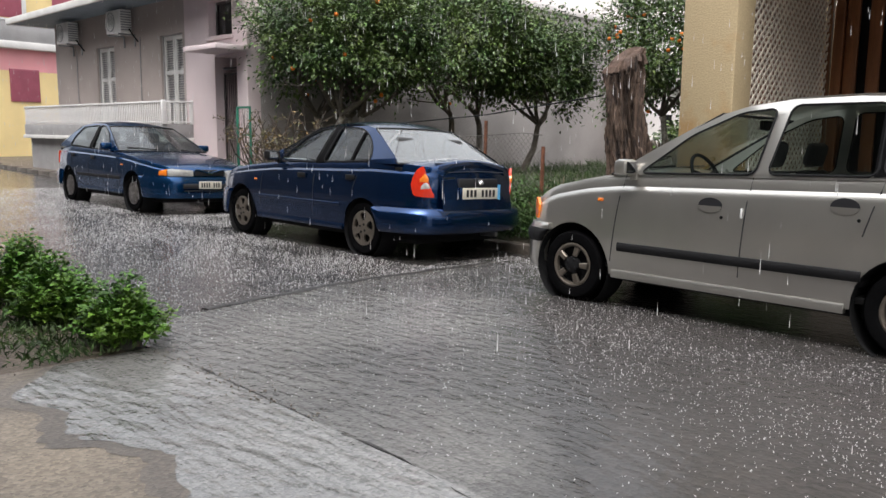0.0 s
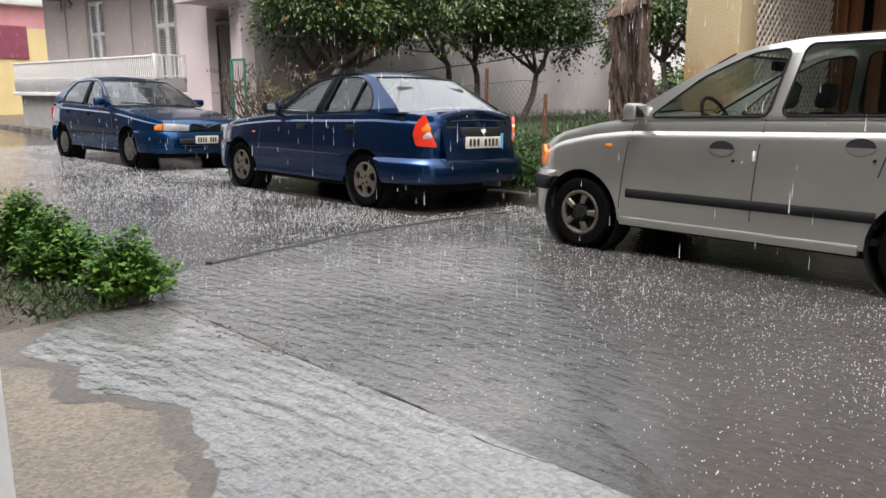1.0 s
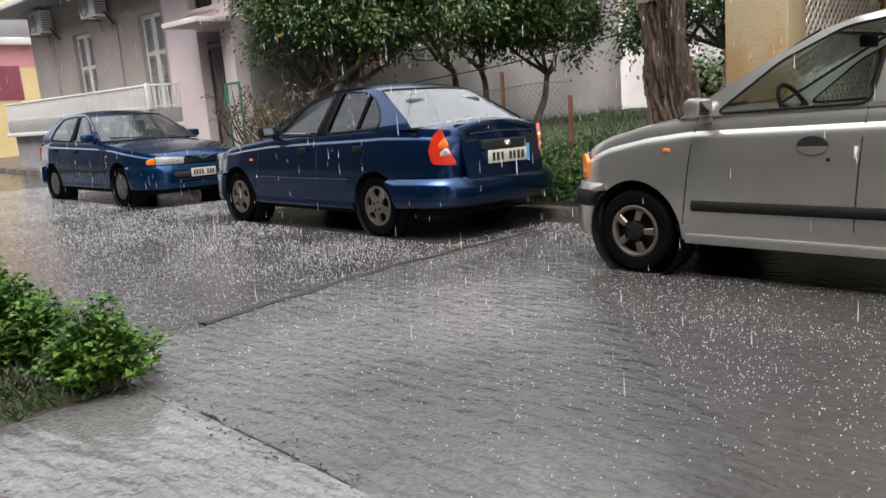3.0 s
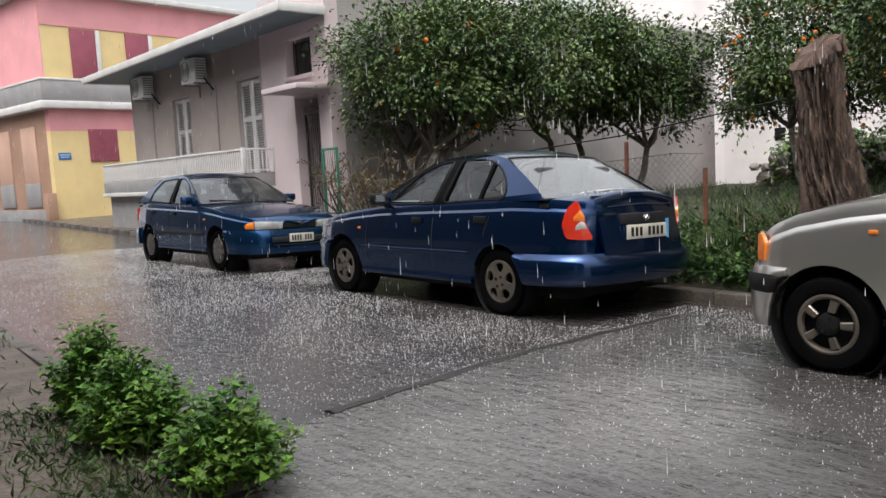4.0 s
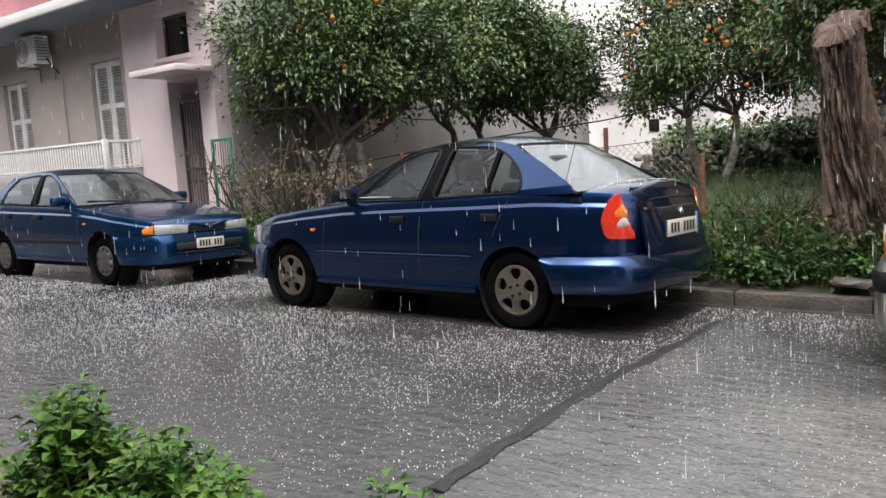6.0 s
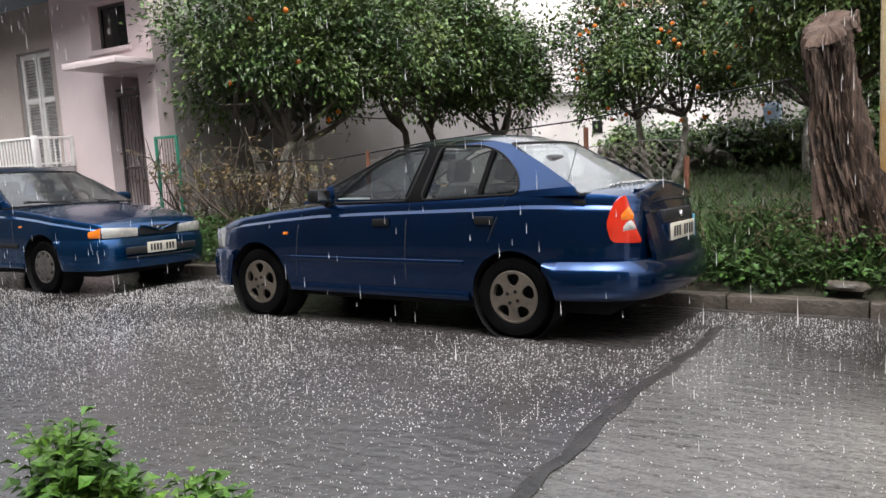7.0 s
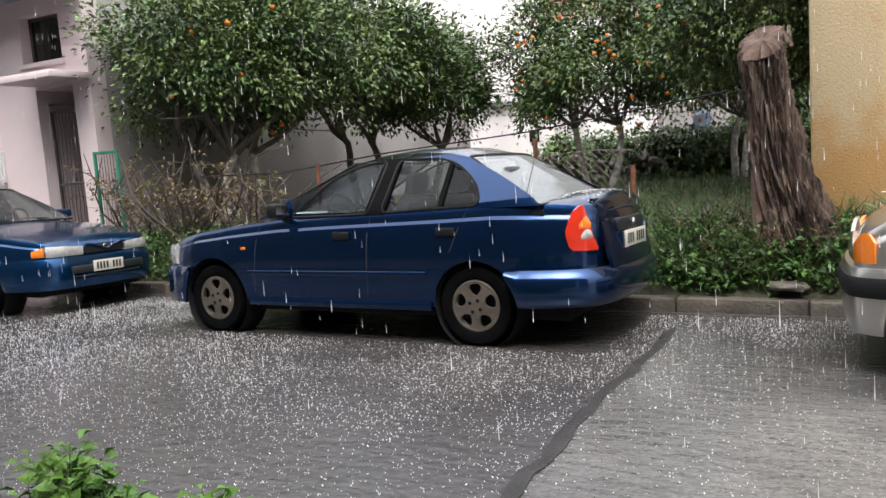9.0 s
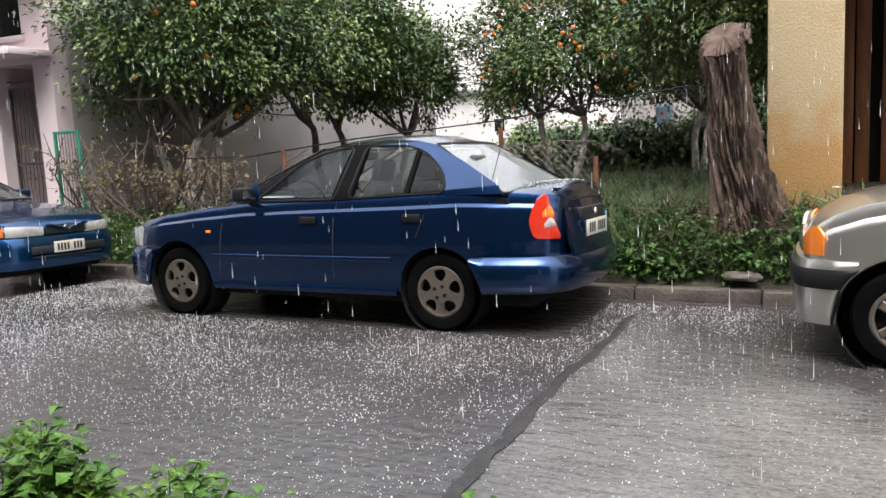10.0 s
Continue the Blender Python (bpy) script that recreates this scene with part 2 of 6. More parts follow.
CUTWOOD = material("weathered_cut_wood", (0.13, 0.085, 0.065), 0.8, vary=0.4, scale=9, fine=40, bump=0.5)
TREEBARK = material("grey_tree_bark", (0.13, 0.11, 0.09), 0.85, vary=0.5, scale=6, fine=40, bump=0.6)
LIMEBARK = material("limewashed_bark", (0.55, 0.52, 0.48), 0.85, vary=0.5, scale=7, fine=40, bump=0.6, color2=(0.2, 0.17, 0.14))
LEAF = material("citrus_leaf", (0.050, 0.100, 0.026), 0.34, spec=0.45, vary=0.3, scale=1.6, fine=20, bump=0.0, island=0.75, color2=(0.095, 0.135, 0.032))
BANKLEAF = material("bank_weed_leaf", (0.034, 0.088, 0.016), 0.45, spec=0.3, vary=0.3, scale=3, fine=20, bump=0.0, island=0.6, color2=(0.050, 0.098, 0.020))
LEAF_LIGHT = material("weed_leaf", (0.052, 0.138, 0.017), 0.45, spec=0.3, vary=0.3, scale=4, fine=20, bump=0.0, island=0.5, color2=(0.105, 0.190, 0.024))
GRASS = material("wet_grass", (0.024, 0.056, 0.013), 0.5, spec=0.3, vary=0.3, scale=2, fine=20, bump=0.0, island=0.5, color2=(0.058, 0.088, 0.026))
STRAW = material("dead_stems", (0.16, 0.11, 0.065), 0.8, vary=0.4, scale=6, fine=40, bump=0.1, island=0.4)
TWIG = material("brown_twigs", (0.075, 0.055, 0.042), 0.8, vary=0.4, scale=6, fine=40, bump=0.2)
DRYLEAF = material("russet_dry_leaf", (0.17, 0.10, 0.04), 0.6, vary=0.4, scale=3, fine=30, bump=0.0, island=0.6, color2=(0.07, 0.085, 0.026))
FRUIT = material("orange_peel", (0.80, 0.20, 0.015), 0.4, vary=0.15, scale=20, fine=150, bump=0.2, each=0.12)
BLUE = car_paint("blue_metallic_paint", (0.002, 0.034, 0.125), 0.88, 0.25)
TEAL = car_paint("teal_blue_metallic_paint", (0.003, 0.064, 0.195), 0.88, 0.25)
SILVER = car_paint("champagne_silver_paint", (0.62, 0.60, 0.56), 0.88, 0.30)
GLASS = glass("car_side_glass", (0.56, 0.62, 0.60), 0.42)
GLASS_REAR = glass("rain_covered_screen", (0.6, 0.65, 0.66), 1.6, film=0.16)
GLASS_FRONT = glass("wet_windscreen", (0.55, 0.6, 0.6), 1.0, film=0.025)
BLACK = material("black_plastic", (0.012, 0.012, 0.013), 0.5, spec=0.2, vary=0.2, scale=8, fine=120, bump=0.1)
PILLAR_TRIM = material("matt_black_trim", (0.006, 0.006, 0.0065), 0.7, spec=0.04, vary=0.2, scale=8, fine=120, bump=0.05)
TYRE = material("tyre_rubber", (0.006, 0.006, 0.0065), 0.85, spec=0.0, vary=0.3, scale=6, fine=80, bump=0.2)
RIM = material("silver_wheel", (0.19, 0.163, 0.135), 0.36, metal=0.6, vary=0.3, scale=8, fine=80, bump=0.05)
RIMDIRTY = material("dusty_hubcap", (0.11, 0.10, 0.095), 0.45, metal=0.4, vary=0.3, scale=8, fine=80, bump=0.05)
SEAT = material("grey_seat_cloth", (0.05, 0.05, 0.053), 0.9, vary=0.2, scale=8, fine=150, bump=0.3)
REDLAMP = material("red_lamp_lens", (0.62, 0.030, 0.010), 0.15, vary=0.1, scale=20, fine=90, bump=0.1, coat=1.0)
ORANGELAMP = material("amber_lamp_lens", (0.85, 0.22, 0.02), 0.15, vary=0.1, scale=20, fine=90, bump=0.1, coat=1.0)
CLEARLAMP = material("clear_lamp_lens", (0.62, 0.61, 0.58), 0.12, metal=0.3, vary=0.3, scale=18, fine=90, bump=0.2, coat=1.0)
PLATE = material("white_plate", (0.58, 0.55, 0.47), 0.4, vary=0.1, scale=20, fine=90, bump=0.0)
INK = material("black_ink", (0.015, 0.015, 0.018), 0.5, vary=0.1, scale=20, fine=90, bump=0.0)
CHROME = material("chrome", (0.75, 0.75, 0.77), 0.12, metal=1.0, vary=0.1, scale=9, fine=80, bump=0.0)
STICKER = material("pale_blue_sticker", (0.12, 0.42, 0.72), 0.4, vary=0.15, scale=9, fine=80, bump=0.0)
RUST = material("rusty_iron", (0.20, 0.075, 0.04), 0.8, vary=0.5, scale=8, fine=60, bump=0.4)
WIRE = material("galvanised_wire", (0.13, 0.115, 0.105), 0.5, metal=0.6, vary=0.3, scale=8, fine=60, bump=0.1)
GREENPAINT = material("green_metal_paint", (0.02, 0.17, 0.11), 0.5, vary=0.25, scale=6, fine=60, bump=0.1)
CLOTH = material("pale_blue_towel", (0.55, 0.66, 0.85), 0.9, vary=0.15, scale=4, fine=90, bump=0.2)
SPLASH = material("splash_water", (0.72, 0.71, 0.71), 0.25, vary=0.1, scale=9, fine=80, bump=0.0)
PEACH = material("peach_plaster", (0.66, 0.42, 0.32), 0.75, vary=0.12, scale=1, fine=60, bump=0.1)
SIGNBLUE = material("blue_sign", (0.03, 0.19, 0.50), 0.45, vary=0.1, scale=9, fine=60, bump=0.0)
GREYMETAL = material("dull_grey_metal", (0.35, 0.36, 0.37), 0.45, metal=0.6, vary=0.2, scale=9, fine=60, bump=0.1)
SKYBLOCK = material("dark_sky_blocker", (0.09, 0.085, 0.08), 0.8, vary=0.3, scale=1, fine=40, bump=0.3)
STONE = material("rubble_stone", (0.23, 0.20, 0.17), 0.8, vary=0.4, scale=6, fine=50, bump=0.6, island=0.35)


# ---- building helpers ----
def link(name, verts, faces, mat, parent=None, label="", sharp=40):
    me = bpy.data.meshes.new(name)
    me.from_pydata([tuple(v) for v in verts], [], [tuple(f) for f in faces])
    me.materials.append(mat)
    me.update()
    if sharp:
        me.shade_smooth()
        me.set_sharp_from_angle(angle=radians(sharp))
    ob = new(name, me)
    ob.parent = parent
    return tagged(ob, label)


def part(name, bm, mat, parent=None, label="", sharp=40):
    bmesh.ops.recalc_face_normals(bm, faces=bm.faces)
    me = bpy.data.meshes.new(name)
    bm.to_mesh(me)
    bm.free()
    me.materials.append(mat)
    if sharp:
        me.shade_smooth()
        me.set_sharp_from_angle(angle=radians(sharp))
    ob = new(name, me)
    ob.parent = parent
    return tagged(ob, label)


def empty(name, m, label, category, group="", kind=""):
    ob = new(name)
    ob.matrix_world = m
    return tagged(ob, label, category, group, kind)


def box(bm, x0, x1, y0, y1, z0, z1, bevel=0.0, m=None):
    vs = [bm.verts.new((x, y, z)) for x in (x0, x1) for y in (y0, y1) for z in (z0, z1)]
    fs = [bm.faces.new([vs[i] for i in q]) for q in ((0, 1, 3, 2), (4, 6, 7, 5), (0, 4, 5, 1), (2, 3, 7, 6), (0, 2, 6, 4), (1, 5, 7, 3))]
    if m is not None:
        bmesh.ops.transform(bm, matrix=m, verts=vs)
    if bevel:
        es = list({e for f in fs for e in f.edges})
        bmesh.ops.bevel(bm, geom=es, offset=bevel, segments=2, affect="EDGES", profile=0.5)
    return bm


def boxes(*rows, bevel=0.0):
    bm = bmesh.new()
    for r in rows:
        box(bm, *r, bevel=bevel)
    return bm


def tube(bm, pts, radii, seg=6, cap=True):
    """A tapered tube through points."""
    pts = [Vector(p) for p in pts]
    if not hasattr(radii, "__len__"):
        radii = [radii] * len(pts)
    rings = []
    side = None
    for i, p in enumerate(pts):
        d = (pts[min(i + 1, len(pts) - 1)] - pts[max(i - 1, 0)]).normalized()
        ref = side if side is not None else (Vector((0, 0, 1)) if abs(d.z) < 0.9 else Vector((1, 0, 0)))
        u = (ref - d * ref.dot(d)).normalized()
        side = u
        w = d.cross(u)
        rings.append([bm.verts.new(p + (u * math.cos(a) + w * math.sin(a)) * radii[i]) for a in [2 * math.pi * k / seg for k in range(seg)]])
    for a, b in zip(rings, rings[1:]):
        for k in range(seg):
            bm.faces.new((a[k], a[(k + 1) % seg], b[(k + 1) % seg], b[k]))
    if cap:
        bm.faces.new(rings[0][::-1])
        bm.faces.new(rings[-1])
    return bm


def lathe(bm, prof, seg, m):
    """Turns (radius, offset) pairs round the local y axis; m places it."""
    rings = [[bm.verts.new(m @ Vector((r * math.cos(a), o, r * math.sin(a)))) for a in [2 * math.pi * k / seg for k in range(seg)]] for r, o in prof]
    for a, b in zip(rings, rings[1:]):
        for k in range(seg):
            bm.faces.new((a[k], a[(k + 1) % seg], b[(k + 1) % seg], b[k]))
    return bm


def lerp(table, x):
    return float(np.interp(x, [p[0] for p in table], [p[1] for p in table]))


def grid_faces(nu, nv, start=0):
    return [(start + i * nv + j, start + (i + 1) * nv + j, start + (i + 1) * nv + j + 1, start + i * nv + j + 1) for i in range(nu - 1) for j in range(nv - 1)]


# ---- cars: local x runs from the front axle to the tail, y across, z up from the ground ----
def half_width(s, x):
    return lerp(s["plan"], x)


def arch_z(s, x):
    """Height of the wheel opening at x, or 0 away from it."""
    for ax, ra in ((0, s["arch"][0]), (s["wb"], s["arch"][1])):
        if abs(x - ax) < ra:
            return s["R"] + math.sqrt(ra * ra - (x - ax) ** 2)
    return 0.0


LEVELS = (0, 0.06, 0.2, 0.4, 0.58, 0.72, 0.82, 0.86, 0.893, 0.93, 0.97, 1.0)
SECTION = ((0, 0.95), (0.2, 0.984), (0.38, 0.997), (0.5, 1.0), (0.62, 0.999), (0.74, 0.991), (0.83, 0.979), (0.86, 0.973), (0.893, 0.945), (0.95, 0.938), (1, 0.918))


def body_point(s, x, q, step=0):
    """A point of the left flank: q runs 0 at the sill to 1 at the shoulder, cut away at the wheel openings."""
    z0, z1 = lerp(s["low"], x), lerp(s["shoulder"], x)
    z = max(z0 + (z1 - z0) * q, arch_z(s, x) + 0.003 * step)
    z = min(z, z1)
    return x, -half_width(s, x) * lerp(SECTION, (z - z0) / max(z1 - z0, 0.01)), z


def flank_y(s, x, z):
    """Half width of the flank at a height."""
    z0, z1 = lerp(s["low"], x), lerp(s["shoulder"], x)
    return half_width(s, x) * lerp(SECTION, (z - z0) / max(z1 - z0, 0.01))


def make_body(s, paint, car):
    xs = set(np.linspace(s["front"], s["rear"], 46).round(3))
    xs |= {round(s["front"] + d, 3) for d in (0.015, 0.035, 0.06, 0.1, 0.15)} | {round(s["rear"] - d, 3) for d in (0.012, 0.03, 0.055, 0.09, 0.14)}
    for ax, ra in ((0, s["arch"][0]), (s["wb"], s["arch"][1])):
        xs |= {round(ax + ra * math.cos(a), 3) for a in np.linspace(0, math.pi, 17)} | {round(ax - ra - 0.002, 3), round(ax + ra + 0.002, 3)}
    xs = sorted(xs)
    ns, nt = 12, 7
    V = []
    for x in xs:
        left = [body_point(s, x, q, k) for k, q in enumerate(LEVELS)]
        yw, zs, zc = left[-1][1], left[-1][2], lerp(s["centre"], x)
        top = [(x, yw * (1 - k / nt), zs + (zc - zs) * math.sin(math.pi / 2 * k / nt) ** 0.8) for k in range(1, nt + 1)]
        row = left + top
        V += row + [(p[0], -p[1], p[2]) for p in row[-2::-1]]
    n = 2 * (ns + nt) - 1
    F = [f for f in grid_faces(len(xs), n)]
    F = [f[::-1] for f in F]
    F.append(tuple(range(n)))
    F.append(tuple(range((len(xs) - 1) * n, len(xs) * n))[::-1])
    body = link("body", V, F, paint, car, sharp=32)
    return body


def side_y(s, z):
    """Half width of the cabin at a height."""
    return lerp(s["cabin"], z)


def fill_side(s, outer, holes, sign):
    bm = bmesh.new()
    edges = []
    for loop in (outer, *holes):
        vs = [bm.verts.new((x, 0, z)) for x, z in loop]
        edges += [bm.edges.new((a, b)) for a, b in zip(vs, vs[1:] + vs[:1])]
    bmesh.ops.triangle_fill(bm, use_beauty=True, use_dissolve=False, edges=edges)
    for v in bm.verts:
        v.co.y = sign * side_y(s, v.co.z)
    return bm


def smooth_loop(pts, cut=0.032):
    """Polygon with its corners rounded off."""
    for c in (cut, cut * 0.45):
        out = []
        for a, b in zip(pts, pts[1:] + pts[:1]):
            k = min(0.3, c / (math.dist(a, b) + 1e-6))
            out += [(a[0] + (b[0] - a[0]) * k, a[1] + (b[1] - a[1]) * k), (b[0] + (a[0] - b[0]) * k, b[1] + (a[1] - b[1]) * k)]
        pts = out
    return pts


def screen(s, lo, hi, bulge, inset=0.0):
    """A curved windscreen between two side lines, given bottom and top."""
    V, nu, nv = [], 9, 7
    for i in range(nv):
        k = i / (nv - 1)
        x, z = lo[0] + (hi[0] - lo[0]) * k, lo[1] + (hi[1] - lo[1]) * k
        yw = side_y(s, z) - inset
        for j in range(nu):
            q = -1 + 2 * j / (nu - 1)
            V.append((x + bulge * (1 - q * q), yw * q, z + 0.012 * (1 - q * q)))
    return V, grid_faces(nv, nu)


def make_cabin(s, paint, car):
    A, C = s["A"], s["C"]
    outer = A + s["top"] + C
    holes = [smooth_loop(w) for w in s["windows"]]
    for sign in (-1, 1):
        part("cabin_side", fill_side(s, outer, holes, sign), paint, car)
        for w in holes:
            bm = bmesh.new()
            vs = [bm.verts.new((x, sign * (side_y(s, z) - 0.006), z)) for x, z in w]
            bm.faces.new(vs)
            g = part("side_window", bm, GLASS, car, "clear tinted side glass with raindrops", sharp=0)
            bm = bmesh.new()
            ring = [(x, sign * (side_y(s, z) + 0.004), z) for x, z in w]
            tube(bm, ring + ring[:2], 0.008, 5, cap=False)
            part("window_seal", bm, BLACK, g, "black rubber window seal")
        for q in s["pillars"]:
            bm = bmesh.new()
            rows = []
            for k in np.linspace(0, 1, 8):
                a = [q[0][i] + (q[3][i] - q[0][i]) * k for i in (0, 1)]
                b = [q[1][i] + (q[2][i] - q[1][i]) * k for i in (0, 1)]
                rows.append([bm.verts.new((x, sign * (side_y(s, z) + o), z)) for (x, z), o in ((a, -0.03), (a, 0.006), (b, 0.006), (b, -0.03))])
            for ra, rb in zip(rows, rows[1:]):
                for i in range(4):
                    bm.faces.new((ra[i], ra[(i + 1) % 4], rb[(i + 1) % 4], rb[i]))
            bm.faces.new(rows[0]), bm.faces.new(rows[-1][::-1])
            part("door_pillar", bm, PILLAR_TRIM, car)
    # roof skin between the two rails
    rail = [A[-1]] + s["top"] + [C[0]]
    V, nu = [], 11
    for x, z in rail:
        yw = side_y(s, z)
        for j in range(nu):
            q = -1 + 2 * j / (nu - 1)
            end = 0.6 if (x, z) in (rail[0], rail[-1]) else 1.0
            V.append((x, yw * q, z + s["crown"] * end * (1 - q * q) ** 0.8))
    link("roof", V, [f[::-1] for f in grid_faces(len(rail), nu)], paint, car, sharp=40)
    V, F = screen(s, A[0], A[-1], -s["bulge"], 0.004)
    ws = link("windscreen", V, F, GLASS_FRONT, car, "rain-covered windscreen", sharp=0)
    V, F = screen(s, C[-1], C[0], s["bulge"] * 0.6, 0.004)
    rw = link("rear_window", V, F, GLASS_REAR, car, "rear window covered in rain, reflecting sky", sharp=0)
    for pane, lo, hi, b in ((ws, A[0], A[-1], -s["bulge"]), (rw, C[-1], C[0], s["bulge"] * 0.6)):
        bm = bmesh.new()
        for x, z in (lo, hi):
            yw = side_y(s, z) - 0.01
            tube(bm, [(x + b * (1 - q * q), yw * q, z + 0.012 * (1 - q * q) + 0.003) for q in np.linspace(-1, 1, 9)], 0.011, 5)
        for sg in (-1, 1):
            tube(bm, [(x, sg * (side_y(s, z) - 0.006), z + 0.002) for x, z in (lo, hi)], 0.010, 5)
        part("screen_seal", bm, BLACK, pane, "black rubber screen seal")
    for k in (0, 1):
        bm = bmesh.new()
        x0, z0 = A[0]
        tube(bm, [(x0 - s["bulge"] * 0.9 + 0.02, -0.35 + 0.5 * k, z0 + 0.035), (x0 - s["bulge"] * 0.4 + 0.1, 0.12 + 0.5 * k, z0 + 0.06)], 0.008, 5)
        part("wiper", bm, BLACK, car)


def plan_path(s, x_side, y_in, end, off=0.0, n=16):
    """The outline in plan, on the left: along the flank from x_side to the end and across it to y_in (negative: past the middle)."""
    xe = s[end]
    pts = [(x, -half_width(s, x)) for x in np.linspace(x_side, xe, n)]
    ye = pts[-1][1]
    pts += [(xe + (0.035 if end == "rear" else -0.035) * (1 - (y / ye) ** 2), y) for y in np.linspace(ye, -y_in, n)[1:]]
    sg = 1 if end == "rear" else -1
    out = []
    for i, (x, y) in enumerate(pts):
        a, b = pts[max(i - 1, 0)], pts[min(i + 1, len(pts) - 1)]
        d = Vector((b[0] - a[0], b[1] - a[1])).normalized()
        nrm = Vector((d.y, -d.x)) * sg
        out.append((x, y, nrm))
    return out


def band(path, z0, z1, off, levels=6, thick=0.03, swell=0.6):
    """A rounded strip along a plan path, standing off the body; z0 and z1 are functions of 0..1 along it."""
    V, n = [], len(path)
    for i, (x, y, nr) in enumerate(path):
        k = i / (n - 1)
        a, b = z0(k), z1(k)
        V.append((x - nr.x * thick, y - nr.y * thick, a))
        for j in range(levels):
            q = j / (levels - 1)
            o = off * (1 - swell * (2 * q - 1) ** 4)
            V.append((x + nr.x * o, y + nr.y * o, a + (b - a) * q))
        V.append((x - nr.x * thick, y - nr.y * thick, b))
    m = levels + 2
    F = grid_faces(n, m)
    F += [tuple(range(m)), tuple(range((n - 1) * m, n * m))]
    return V, F


def mirror(V, F):
    return [(x, -y, z) for x, y, z in V], [f[::-1] for f in F]


def make_wheel(s, x, sign, car, style):
    R, rr = s["R"], s["rim"]
    y = sign * s["track"]
    m = Matrix.Translation((x, y, R)) @ (Matrix.Identity(4) if sign < 0 else Matrix.Rotation(math.pi, 4, "Z"))
    bm = bmesh.new()
    lathe(bm, [(rr, 0.165), (R * 0.93, 0.17), (R * 0.99, 0.15), (R, 0.10), (R, 0.055), (R * 0.985, 0.02), (R * 0.93, 0.0), (rr + 0.02, -0.006), (rr, 0.006), (rr - 0.012, 0.02)], 40, m)
    wheel = part("wheel", bm, TYRE, car, "black tyre on a steel wheel")
    bm = bmesh.new()
    lathe(bm, [(rr - 0.004, 0.03), (rr - 0.03, 0.055), (0.0, 0.06)], 24, m)
    part("wheel_well_disc", bm, DARK, wheel)
    bm = bmesh.new()
    lathe(bm, [(rr - 0.002, 0.03), (rr, 0.002), (rr - 0.012, -0.003), (rr - 0.026, 0.004), (rr - 0.03, 0.03)], 40, m)
    if style == "petal":
        # a dished disc with five rounded openings
        flat, edges = bmesh.new(), []
        rings = [[(0.172 * math.cos(a), 0.172 * math.sin(a)) for a in np.linspace(0, 2 * math.pi, 40, endpoint=False)]]
        for k in range(5):
            c, sn = math.cos(2 * math.pi * k / 5 + 0.3), math.sin(2 * math.pi * k / 5 + 0.3)
            hole = [(0.120 + 0.043 * math.cos(a), (0.046 + 0.014 * math.cos(a)) * math.sin(a)) for a in np.linspace(0, 2 * math.pi, 14, endpoint=False)]
            rings.append([(u * c - v * sn, u * sn + v * c) for u, v in hole])
        for loop in rings:
            vs = [flat.verts.new((u, 0, v)) for u, v in loop]
            edges += [flat.edges.new((p, q)) for p, q in zip(vs, vs[1:] + vs[:1])]
        bmesh.ops.triangle_fill(flat, use_beauty=True, use_dissolve=False, edges=edges)
        ext = bmesh.ops.extrude_face_region(flat, geom=flat.faces[:])
        for v in [g for g in ext["geom"] if isinstance(g, bmesh.types.BMVert)]:
            v.co.y += 0.02
        for v in flat.verts:
            v.co.y -= 0.010 - 0.35 * math.hypot(v.co.x, v.co.z) ** 2
        bmesh.ops.transform(flat, matrix=m, verts=flat.verts[:])
        part("hub_cap", flat, s["rim_mat"], wheel, s["rim_label"])
        wide, count = (0.028, 0.040), 0
    elif style == "five":
        hub = bmesh.new()
        lathe(hub, [(0.065, 0.03), (0.062, 0.0), (0.03, -0.012), (0.0, -0.012)], 20, m)
        part("hub_cap", hub, BLACK, wheel, "black hub")
        wide, count = (0.020, 0.026), 5
    else:
        lathe(bm, [(rr - 0.05, 0.03), (rr - 0.05, 0.0), (0.07, -0.014), (0.0, -0.016)], 28, m)
        wide, count = (0.03, 0.03), 9
    for k in range(count):
        t = m @ Matrix.Rotation(2 * math.pi * k / count + 0.3, 4, "Y")
        r0, r1 = {"petal": 0.03, "five": 0.075, "disc": rr - 0.07}[style], rr - (0.03 if style == "five" else 0.015)
        vs = []
        for r, w, o in ((r0, wide[0], -0.008), (r1, wide[1], -0.002)):
            for dx, dy in ((-w, o + 0.006), (-w * 0.7, o), (w * 0.7, o), (w, o + 0.006), (w * 0.8, o + 0.03), (-w * 0.8, o + 0.03)):
                vs.append(bm.verts.new(t @ Vector((dx, dy, r))))
        for j in range(6):
            bm.faces.new((vs[j], vs[(j + 1) % 6], vs[6 + (j + 1) % 6], vs[6 + j]))
    part("rim", bm, s["rim_mat"], wheel, s["rim_label"])
    for k in range(4):
        bm = bmesh.new()
        t = m @ Matrix.Rotation(math.pi / 2 * k + 0.5, 4, "Y") @ Matrix.Translation((0.045, -0.014, 0))
        lathe(bm, [(0.013, 0.012), (0.013, 0.0), (0.0, -0.002)], 8, t)
        part("wheel_nut", bm, BLACK, wheel)


